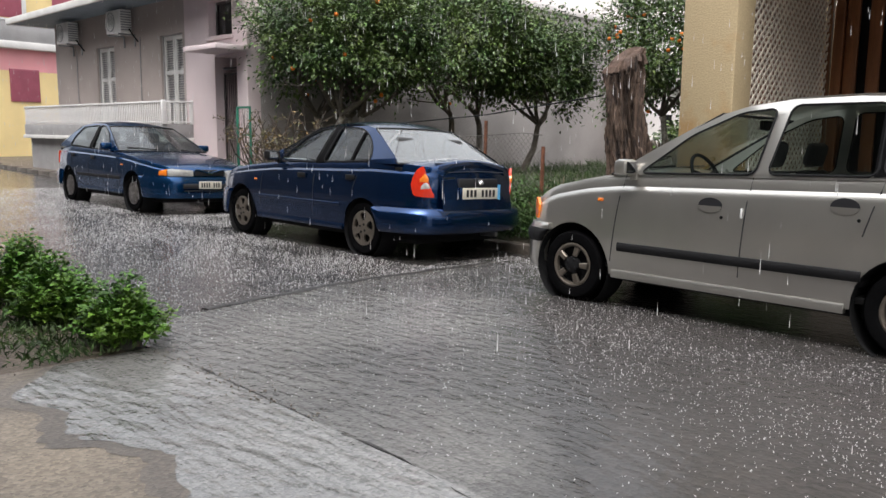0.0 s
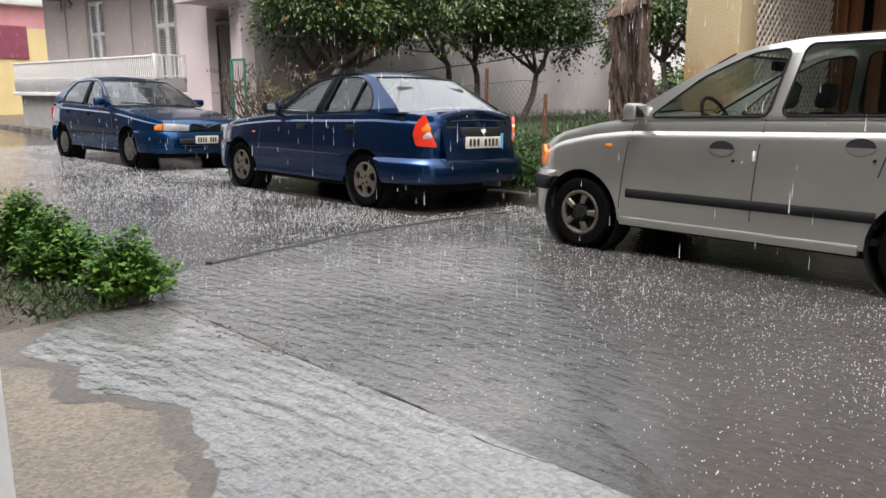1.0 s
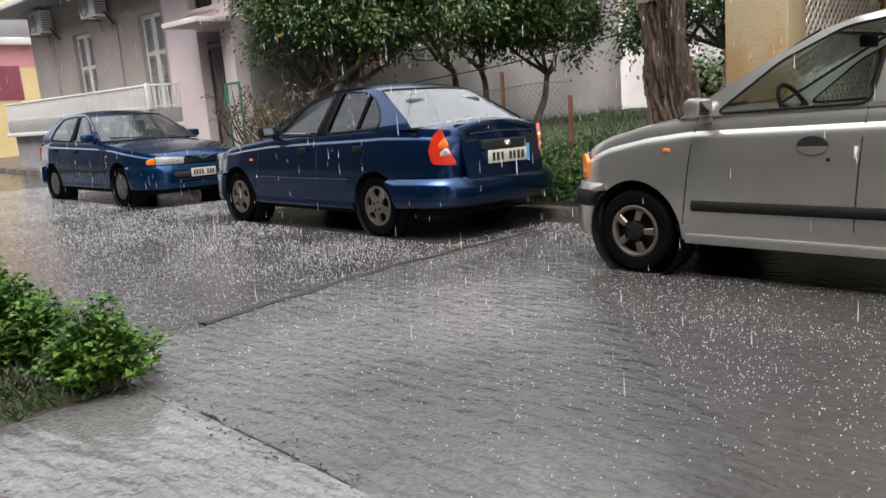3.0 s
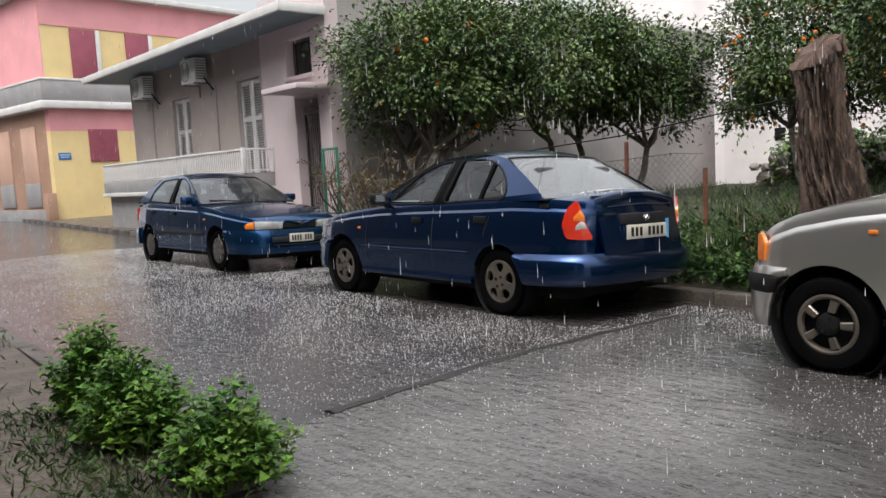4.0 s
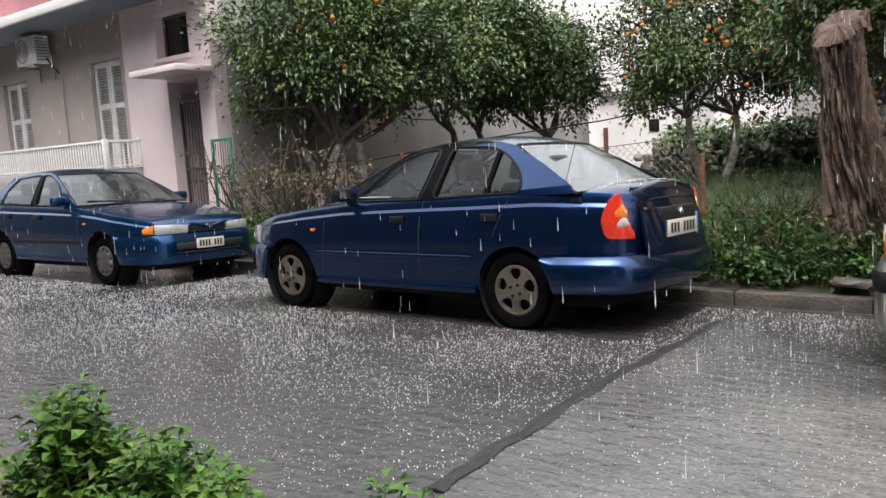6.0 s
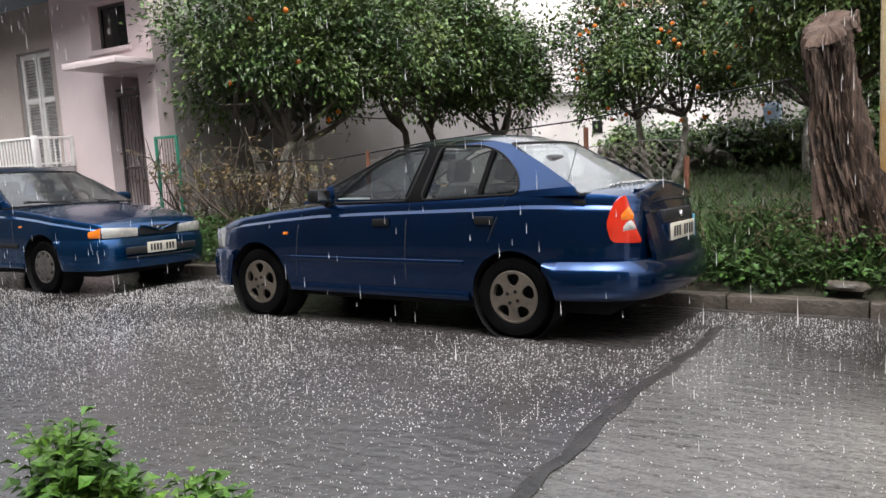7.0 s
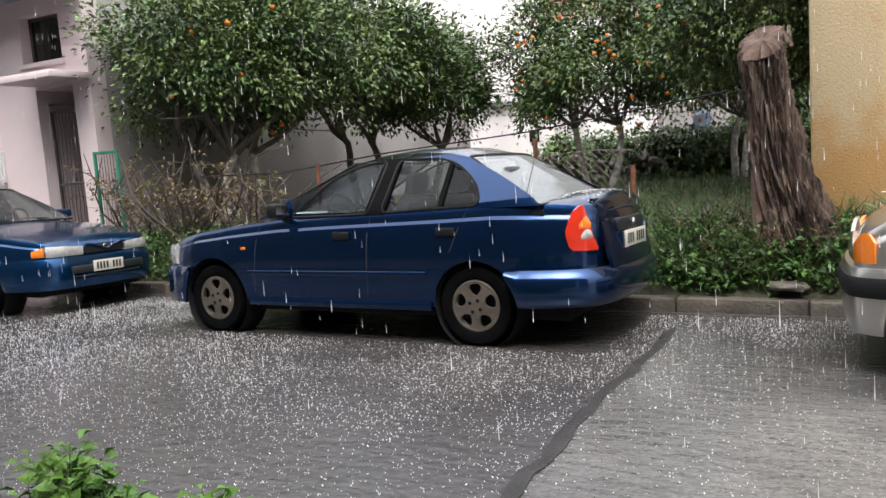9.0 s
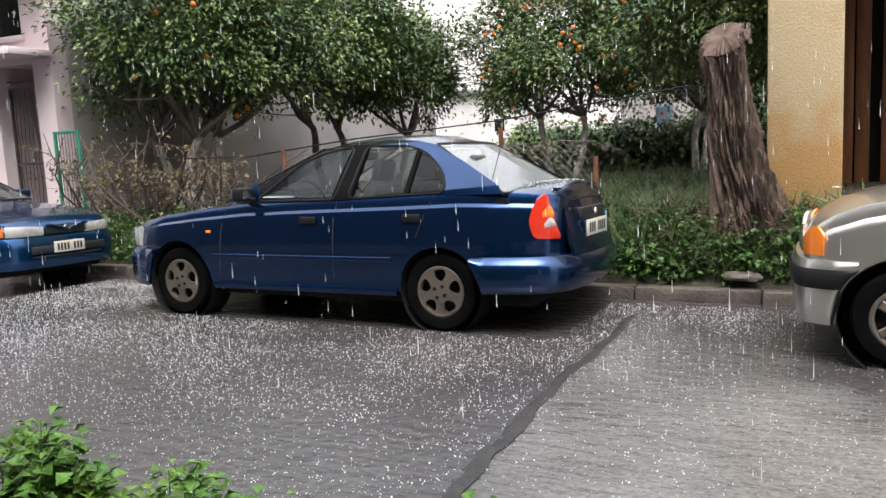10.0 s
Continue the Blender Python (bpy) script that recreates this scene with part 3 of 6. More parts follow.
def make_inside(s, car):
    w, fl = s["hw"] - 0.09, 0.32
    x0, x1, belt = s["A"][0][0] - 0.05, s["C"][-1][0], s["A"][0][1]
    part("cabin_floor", boxes((x0, x1, -w, w, fl - 0.04, fl), bevel=0.005), DARK, car)
    part("underbody", boxes((s["front"] + 0.2, s["rear"] - 0.2, -w + 0.12, w - 0.12, 0.17, fl - 0.05), bevel=0.02), DARK, car)
    for ax, ra in ((0, s["arch"][0]), (s["wb"], s["arch"][1])):
        for sg in (-1, 1):
            bm = bmesh.new()
            m = Matrix.Translation((ax, sg * (s["track"] + 0.01), s["R"])) @ (Matrix.Identity(4) if sg < 0 else Matrix.Rotation(math.pi, 4, "Z"))
            lathe(bm, [(ra - 0.004, -0.035 + 0.04), (ra - 0.006, 0.26), (0.02, 0.262)], 28, m)
            part("wheel_arch_liner", bm, DARK, car)
    bm = boxes((x0 - 0.02, x0 + 0.42, -w, w, fl, belt - 0.06), bevel=0.04)
    box(bm, x0 + 0.1, x0 + 0.36, -0.52, -0.2, belt - 0.08, belt + 0.0, bevel=0.03)
    part("dashboard", bm, DARK, car)
    bm = bmesh.new()
    sx, sz, sy = x0 + 0.62, belt + 0.0, -s["hw"] * 0.46
    t = Matrix.Translation((sx, sy, sz)) @ Matrix.Rotation(radians(-28), 4, "Y")
    ring = [t @ Vector((0, 0.18 * math.cos(a), 0.18 * math.sin(a))) for a in np.linspace(0, 2 * math.pi, 25)]
    tube(bm, ring, 0.014, 6, cap=False)
    for a in (0.3, math.pi - 0.3, -math.pi / 2):
        tube(bm, [t @ Vector((0, 0, 0)), t @ Vector((0, 0.18 * math.cos(a), 0.18 * math.sin(a)))], 0.016, 5)
    tube(bm, [(sx, sy, sz), (sx - 0.3, sy, sz - 0.16)], 0.03, 6)
    part("steering_wheel", bm, BLACK, car)
    for sx, ys, rows in ((s["seats"][0], (-0.36, 0.36), 0.24), (s["seats"][1], (-0.36, 0.36), 0.32)):
        for yc in ys:
            bm = bmesh.new()
            m = Matrix.Translation((sx, yc, fl + 0.17))
            box(bm, -0.48, 0.04, -rows, rows, -0.12, 0.05, 0.04, m)
            box(bm, -0.06, 0.07, -rows, rows, 0.0, 0.58, 0.05, m @ Matrix.Rotation(radians(16), 4, "Y"))
            box(bm, -0.045, 0.045, -0.13, 0.13, 0.60, 0.78, 0.04, m @ Matrix.Rotation(radians(13), 4, "Y"))
            part("seat", bm, SEAT, car, "grey cloth seat with a headrest")
    zc = s["C"][-1][1]
    part("parcel_shelf", boxes((s["seats"][1] + 0.2, x1 + 0.02, -w, w, zc - 0.07, zc - 0.03), bevel=0.01), DARK, car)
    part("inside_mirror", boxes((s["A"][-1][0] + 0.05, s["A"][-1][0] + 0.08, -0.13, 0.13, s["A"][-1][1] - 0.09, s["A"][-1][1] - 0.02), bevel=0.012), BLACK, car)


def make_trim(s, paint, car):
    """Seams, handles, mirrors, rub strips and sills on both flanks."""
    for sg in (-1, 1):
        for x0, x1, z0 in s["seams"]:
            bm = bmesh.new()
            pts = []
            for k in np.linspace(0, 1, 10):
                p = body_point(s, x0 + (x1 - x0) * k, 0.03 + 0.97 * k)
                if p[2] >= z0:
                    pts.append((p[0], p[1] * -sg, p[2]))
            tube(bm, pts, 0.0045, 4)
            part("door_seam", bm, INK, car)
        for x, z in s["handles"]:
            bm = bmesh.new()
            y = flank_y(s, x, z) + 0.004
            if s["handle_style"] == "scoop":
                m = Matrix.Translation((x, sg * (y - 0.004), z)) @ (Matrix.Identity(4) if sg < 0 else Matrix.Rotation(math.pi, 4, "Z"))
                vs = [bm.verts.new(m @ Vector((0.085 * math.cos(a), -0.004, 0.052 * math.sin(a)))) for a in np.linspace(0, 2 * math.pi, 24, endpoint=False)]
                bm.faces.new(vs)
                h = part("door_handle", bm, INK, car, "dark scooped oval door handle recess")
                bm = bmesh.new()
                lower = [m @ Vector((0.085 * math.cos(a), -0.009, 0.052 * math.sin(a) * 0.95)) for a in np.linspace(math.pi * 1.02, math.pi * 1.98, 14)]
                vs = [bm.verts.new(v) for v in lower]
                bm.faces.new(vs)
                part("handle_scoop", bm, paint, h)
                bm = bmesh.new()
                lathe(bm, [(0.011, 0.0), (0.011, -0.006), (0.0, -0.008)], 10, Matrix.Translation((x + 0.085, sg * (y - 0.0), z - 0.075)) @ (Matrix.Identity(4) if sg < 0 else Matrix.Rotation(math.pi, 4, "Z")))
                part("key_lock", bm, BLACK, h)
            else:
                box(bm, x - 0.075, x + 0.075, min(sg * y, sg * (y + 0.018)), max(sg * y, sg * (y + 0.018)), z - 0.028, z + 0.028, 0.008)
                part("door_handle", bm, BLACK, car, "black plastic door handle")
        mx, mz = s["mirror"]
        yb = side_y(s, mz)
        bm = bmesh.new()
        m = Matrix.Translation((mx, sg * (yb + 0.10), mz))
        box(bm, -0.055, 0.045, -0.095, 0.095, -0.055, 0.058, 0.032, m)
        box(bm, -0.02, 0.04, -0.03, 0.03, -0.09, -0.02, 0.01, Matrix.Translation((mx + 0.0, sg * (yb + 0.0), mz)))
        mir = part("door_mirror", bm, s["mirror_mat"], car, s["mirror_label"])
        part("mirror_glass", boxes((mx + 0.046, mx + 0.050, sg * (yb + 0.10) - 0.07, sg * (yb + 0.10) + 0.07, mz - 0.04, mz + 0.042)), CHROME, mir)
        z0, z1, x0, x1 = s["rub"]
        path = []
        for x in np.linspace(x0, x1, 14):
            path.append((x, sg * flank_y(s, x, (z0 + z1) / 2), Vector((0, sg))))
        V, F = band(path, lambda k: z0, lambda k: z1, s["rub_off"], 5, 0.01)
        link("rub_strip", V, F, s["rub_mat"], car, s["rub_label"])
        V, F = band([(x, sg * half_width(s, x) * 0.962, Vector((0, sg))) for x in np.linspace(s["arch"][0] + 0.03, s["wb"] - s["arch"][1] - 0.03, 10)],
                    lambda k: s["sill"] - 0.045, lambda k: s["sill"] + 0.015, 0.014, 5, 0.04)
        link("door_sill", V, F, paint, car)
        x, z = s["marker"]
        bm = bmesh.new()
        y = flank_y(s, x, z)
        box(bm, x - 0.024, x + 0.024, min(sg * (y - 0.01), sg * (y + 0.010)), max(sg * (y - 0.01), sg * (y + 0.010)), z - 0.012, z + 0.012, 0.005)
        part("side_marker", bm, ORANGELAMP, car, "small amber side marker lamp")


def number_plate(car, x, y, z, wide, out, m=None):
    """A flat plate across the car, with plain bars for the characters."""
    m = m or Matrix.Identity(4)
    bm = bmesh.new()
    box(bm, min(x, x + out * 0.012), max(x, x + out * 0.012), y - wide / 2, y + wide / 2, z - 0.058, z + 0.058, 0.003, m)
    p = part("number_plate", bm, PLATE, car, "white number plate with black characters")
    w = wide * 0.86 / 8
    for k in range(8):
        if k == 3:
            continue
        yc = y - wide * 0.43 + w * (k + 0.5)
        a, b = x + out * 0.0125, x + out * 0.0145
        part("character_bar", box(bmesh.new(), min(a, b), max(a, b), yc - w * 0.30, yc + w * 0.30, z - 0.036, z + 0.036, 0, m), INK, p)
    return p


def bumper(s, car, end, x_side, z0, z1, off, mat, label, levels=8, name="bumper", swell=0.5):
    path = plan_path(s, x_side, 0.0, end)
    full = path + [(x, -y, Vector((n.x, -n.y))) for x, y, n in path[-2::-1]]
    low = [min(max(z0, arch_z(s, p[0]) + 0.012), z1 - 0.01) for p in full]
    V, F = band(full, lambda k: low[round(k * (len(full) - 1))], lambda k: z1, off, levels, 0.05, swell)
    return link(end + "_" + name, V, F, mat, car, label)


def lamps(s, car, name, end, x_side, y_in, z0, z1, off, mat, label, k0=0.0, k1=1.0, n=20, both=True):
    """Lenses that wrap round a corner, one each side. k0..k1: the part of that stretch."""
    path = plan_path(s, x_side, y_in, end, n=n)
    path = path[int(k0 * (len(path) - 1)): int(k1 * (len(path) - 1)) + 1]
    V, F = band(path, z0, z1, off, 6, 0.02, 0.4)
    made = [link(name, V, F, mat, car, label)]
    if both:
        made.append(link(name, *mirror(V, F), mat, car, label))
    return made


def ellipse_badge(car, x, y, z, a, b, out):
    bm = bmesh.new()
    tube(bm, [(x + out * 0.006, y + a * math.cos(t), z + b * math.sin(t)) for t in np.linspace(0, 2 * math.pi, 17)], 0.005, 5, cap=False)
    tube(bm, [(x + out * 0.006, y - a * 0.4, z - b * 0.6), (x + out * 0.006, y + a * 0.4, z + b * 0.6)], 0.006, 5)
    part("badge", bm, CHROME, car, "small chrome oval badge")


def build_car(name, s, paint, label, m, wheel):
    car = empty(name, m, label, "car", "cars parked along the kerb")
    make_body(s, paint, car)
    make_cabin(s, paint, car)
    make_inside(s, car)
    make_trim(s, paint, car)
    for x in (0, s["wb"]):
        for sg in (-1, 1):
            make_wheel(s, x, sg, car, wheel)
    return car


# blue four-door saloon, in the middle of the row
SALOON = dict(
    front=-0.72, rear=3.29, wb=2.455, hw=0.835, R=0.287, rim=0.185, track=0.80, arch=(0.345, 0.322), sill=0.29,
    plan=((-0.72, 0.50), (-0.705, 0.58), (-0.67, 0.645), (-0.60, 0.70), (-0.48, 0.76), (-0.25, 0.81), (0.1, 0.835), (1.2, 0.84), (2.4, 0.835), (2.7, 0.82), (2.9, 0.79), (3.05, 0.75), (3.15, 0.705), (3.22, 0.65), (3.265, 0.585), (3.285, 0.52), (3.29, 0.48)),
    low=((-0.72, 0.42), (-0.62, 0.30), (-0.4, 0.26), (0.3, 0.27), (2.1, 0.27), (2.8, 0.28), (3.15, 0.33), (3.29, 0.40)),
    shoulder=((-0.72, 0.62), (-0.69, 0.69), (-0.62, 0.735), (-0.45, 0.785), (-0.2, 0.835), (0.2, 0.880), (0.7, 0.925), (1.2, 0.945), (2.2, 0.975), (2.6, 0.99), (3.0, 0.98), (3.17, 0.965), (3.26, 0.955), (3.29, 0.93)),
    centre=((-0.72, 0.66), (-0.67, 0.72), (-0.58, 0.765), (-0.36, 0.83), (0.0, 0.895), (0.45, 0.955), (0.8, 0.93), (2.6, 0.97), (2.95, 1.04), (3.1, 1.05), (3.22, 1.045), (3.275, 1.03), (3.29, 0.99)),
    cabin=((0.80, 0.80), (0.95, 0.775), (1.0, 0.765), (1.30, 0.605), (1.38, 0.54), (1.42, 0.47)),
    A=[(0.52, 0.945), (0.80, 1.095), (1.12, 1.245), (1.36, 1.335)],
    top=[(1.55, 1.372), (1.75, 1.388), (2.0, 1.388), (2.2, 1.370)],
    C=[(2.36, 1.335), (2.62, 1.20), (2.90, 1.035), (2.95, 0.975)],
    windows=[[(0.84, 0.948), (1.58, 0.955), (1.67, 1.345), (1.52, 1.335), (1.38, 1.305), (1.18, 1.225)],
             [(1.69, 0.96), (2.20, 0.98), (2.50, 0.99), (2.48, 1.10), (2.40, 1.20), (2.28, 1.29), (2.12, 1.34), (1.77, 1.352)]],
    pillars=[[(1.545, 0.945), (1.72, 0.95), (1.79, 1.362), (1.64, 1.355)], [(2.17, 0.975), (2.205, 0.977), (2.245, 1.30), (2.21, 1.32)]],
    bulge=0.17, crown=0.045, seats=(1.62, 2.42),
    seams=((0.44, 0.52, 0.3), (1.56, 1.60, 0.3), (2.12, 2.42, 0.62)), handles=((1.36, 0.80), (2.26, 0.815)), handle_style="bar",
    mirror=(0.78, 1.005), mirror_mat=BLACK, mirror_label="black plastic door mirror",
    rub=(0.495, 0.53, 0.40, 2.08), rub_off=0.010, rub_mat=BLUE, rub_label="body-coloured rub strip", marker=(0.36, 0.71),
    rim_mat=RIM, rim_label="silver hubcap with five broad spokes")
saloon = build_car("saloon_car", SALOON, BLUE, "dark blue metallic four-door saloon car, wet, parked at kerb",
                   pose(0.035, 0.83, -0.027, -2.0, 0, 0), "petal")
bumper(SALOON, saloon, "rear", 2.72, 0.29, 0.545, 0.115, BLUE, "body-coloured rear bumper")
bumper(SALOON, saloon, "front", -0.27, 0.24, 0.555, 0.045, BLUE, "body-coloured front bumper")
# tail lamps: red, swept up to a point at the boot, with an amber corner and a clear wedge
def lamp_low(k):
    return lerp(((0, 0.76), (0.10, 0.69), (0.25, 0.665), (1, 0.655)), k)


def lamp_high(k):
    return lerp(((0, 0.80), (0.12, 0.865), (0.30, 0.925), (0.50, 0.958), (0.64, 0.965), (0.70, 0.93), (0.85, 0.80), (1, 0.69)), k)


tails = lamps(SALOON, saloon, "tail_lamp", "rear", 3.11, 0.479, lamp_low, lamp_high, 0.012, REDLAMP, "red tail lamp lens", 0.0, 0.46)
for t, sg in zip(tails, (-1, 1)):
    whole = [(x, y * -sg, Vector((n.x, n.y * -sg))) for x, y, n in plan_path(SALOON, 3.11, 0.479, "rear", n=20)[:18]]
    V, F = band(whole[9:16], lambda k: 0.735 + 0.01 * k, lambda k: lerp(((0, 0.76), (0.4, 0.80), (0.75, 0.805), (1, 0.76)), k), 0.017, 5, 0.01, 0.3)
    link("reversing_lens", V, F, CLEARLAMP, t, "clear wedge lens")
    V, F = band(whole[8:15], lambda k: 0.808, lambda k: lerp(((0, 0.84), (0.7, 0.895), (1, 0.85)), k), 0.017, 5, 0.01, 0.3)
    link("indicator_lens", V, F, ORANGELAMP, t, "amber indicator lens")
lamps(SALOON, saloon, "headlamp", "front", -0.46, 0.34, lambda k: 0.575, lambda k: 0.745 - 0.06 * k, 0.012, CLEARLAMP, "clear headlamp lens")
path = [p for p in plan_path(SALOON, 3.28, 0.0, "rear") if p[0] >= 3.286]
path = path + [(x, -y, Vector((n.x, -n.y))) for x, y, n in path[-2::-1]]
V, F = band(path, lambda k: 0.53, lambda k: 1.0, 0.006, 9, 0.03, 2.2)
V = [(x + (1.0 - z) * 0.28 - 0.045, y, z) for x, y, z in V]
link("boot_panel", V, F, BLUE, saloon, "boot lid panel")
part("plate_recess", boxes((3.29, 3.356, -0.29, 0.29, 0.762, 0.85), bevel=0.012), INK, saloon, "black boot garnish above the plate")
part("plate_mount", boxes((3.29, 3.372, -0.29, 0.29, 0.625, 0.758), bevel=0.01), BLUE, saloon)
number_plate(saloon, 3.374, 0.0, 0.700, 0.52, 1)
ellipse_badge(saloon, 3.356, 0.02, 0.815, 0.035, 0.022, 1)
part("sticker", boxes((3.3725, 3.3745, 0.265, 0.31, 0.60, 0.79), bevel=0.0), STICKER, saloon, "pale blue peeling sticker")
part("maker_lettering", boxes(*[(3.308, 3.330, -0.47 + 0.028 * k, -0.482 + 0.028 * k, 0.845, 0.862) for k in range(6)]), CHROME, saloon)
bm = bmesh.new()
tube(bm, [(2.80, -0.725, 0.985), (2.83, -0.70, 1.02)], 0.014, 6)
tube(bm, [(2.82, -0.71, 1.0), (2.92, -0.70, 1.33)], 0.0028, 4)
part("aerial", bm, BLACK, saloon, "thin black whip aerial")
part("exhaust", tube(bmesh.new(), [(2.9, 0.35, 0.24), (3.30, 0.36, 0.25)], 0.025, 8), GREYMETAL, saloon)
part("tail_panel_line", tube(bmesh.new(), [(3.327 - 0.06 * y * y, y, 0.925 - 0.03 * abs(y)) for y in np.linspace(-0.42, 0.42, 9)], 0.004, 4), INK, saloon)
part("dashboard_paper", boxes((0.66, 0.92, -0.70, -0.40, 0.962, 0.975)), WHITEPAINT, saloon, "white paper behind the windscreen")

# teal-blue hatchback, nose to nose with the saloon
HATCH = dict(SALOON)
HATCH.update(
    front=-0.86, rear=3.30, wb=2.535, hw=0.845, R=0.285, rim=0.178, track=0.805, arch=(0.355, 0.345), sill=0.30,
    plan=((-0.86, 0.48), (-0.845, 0.55), (-0.80, 0.63), (-0.71, 0.705), (-0.55, 0.77), (-0.2, 0.83), (1.2, 0.845), (2.6, 0.84), (3.0, 0.80), (3.2, 0.75), (3.27, 0.69), (3.30, 0.62)),
    low=((-0.86, 0.36), (-0.75, 0.27), (-0.4, 0.25), (2.8, 0.27), (3.30, 0.36)),
    shoulder=((-0.86, 0.64), (-0.82, 0.69), (-0.72, 0.735), (-0.4, 0.79), (0.1, 0.86), (0.5, 0.90), (1.2, 0.925), (2.5, 0.96), (3.1, 0.95), (3.30, 0.90)),
    centre=((-0.86, 0.66), (-0.80, 0.72), (-0.70, 0.77), (-0.3, 0.85), (0.2, 0.92), (0.5, 0.95), (0.8, 0.92), (2.6, 0.95), (3.0, 1.02), (3.2, 1.0), (3.30, 0.95)),
    A=[(0.58, 0.93), (0.85, 1.08), (1.15, 1.225), (1.40, 1.33)], top=[(1.58, 1.365), (1.85, 1.385), (2.1, 1.385), (2.35, 1.36)],
    C=[(2.52, 1.325), (2.78, 1.18), (3.02, 1.02), (3.06, 0.965)],
    windows=[[(0.88, 0.938), (1.64, 0.955), (1.70, 1.345), (1.52, 1.335), (1.20, 1.215)], [(1.71, 0.958), (2.58, 0.985), (2.54, 1.16), (2.36, 1.315), (1.77, 1.35)]],
    pillars=[[(1.60, 0.945), (1.73, 0.95), (1.79, 1.34), (1.67, 1.33)]],
    bulge=0.17, seams=((0.44, 0.55, 0.3), (1.62, 1.66, 0.3), (2.2, 2.45, 0.62)), handles=((1.46, 0.80), (2.3, 0.82)),
    mirror=(0.86, 1.0), mirror_mat=TEAL, mirror_label="body-coloured door mirror", rub=(0.48, 0.53, 0.42, 2.12), rub_mat=BLACK, rub_label="black rub strip",
    rim_mat=RIMDIRTY, rim_label="dull grey hubcap", marker=(0.36, 0.72))
hatch = build_car("hatchback_car", HATCH, TEAL, "teal blue hatchback car with rain-beaded bonnet, facing the saloon", pose(-3.28, 0.82, -0.005, 2.0, 0, 181.5), "disc")
bumper(HATCH, hatch, "front", -0.28, 0.25, 0.57, 0.05, TEAL, "body-coloured front bumper")
bumper(HATCH, hatch, "rear", 2.92, 0.28, 0.56, 0.05, TEAL, "body-coloured rear bumper")
lamps(HATCH, hatch, "headlamp", "front", -0.66, 0.27, lambda k: 0.585, lambda k: 0.695 - 0.02 * k, 0.02, CLEARLAMP, "clear headlamp lens", 0.36, 1.0)
lamps(HATCH, hatch, "indicator_lamp", "front", -0.66, 0.27, lambda k: 0.59, lambda k: 0.655 + 0.035 * k, 0.02, ORANGELAMP, "amber indicator lens", 0.10, 0.34)
lamps(HATCH, hatch, "tail_lamp", "rear", 3.1, 0.5, lambda k: 0.66, lambda k: 0.88, 0.012, REDLAMP, "red tail lamp lens")
bm = boxes((-0.915, -0.885, -0.25, 0.25, 0.595, 0.69), bevel=0.01)
grille = part("grille", bm, INK, hatch, "dark radiator grille under a winged bar")
part("grille_wing", tube(bmesh.new(), [(-0.918, y, 0.63 + 0.055 * min(1, abs(y) / 0.2)) for y in np.linspace(-0.26, 0.26, 13)], 0.016, 6), TEAL, grille)
ellipse_badge(hatch, -0.925, 0.0, 0.65, 0.04, 0.026, -1)
part("air_intake", boxes((-0.955, -0.93, -0.46, 0.46, 0.40, 0.475), bevel=0.012), INK, hatch, "black lower air intake")
part("bumper_line", tube(bmesh.new(), [(-0.950 + 0.16 * (y / 0.62) ** 4, y, 0.365) for y in np.linspace(-0.55, 0.55, 15)], 0.009, 5), INK, hatch)
number_plate(hatch, -0.960, 0.02, 0.455, 0.38, -1)

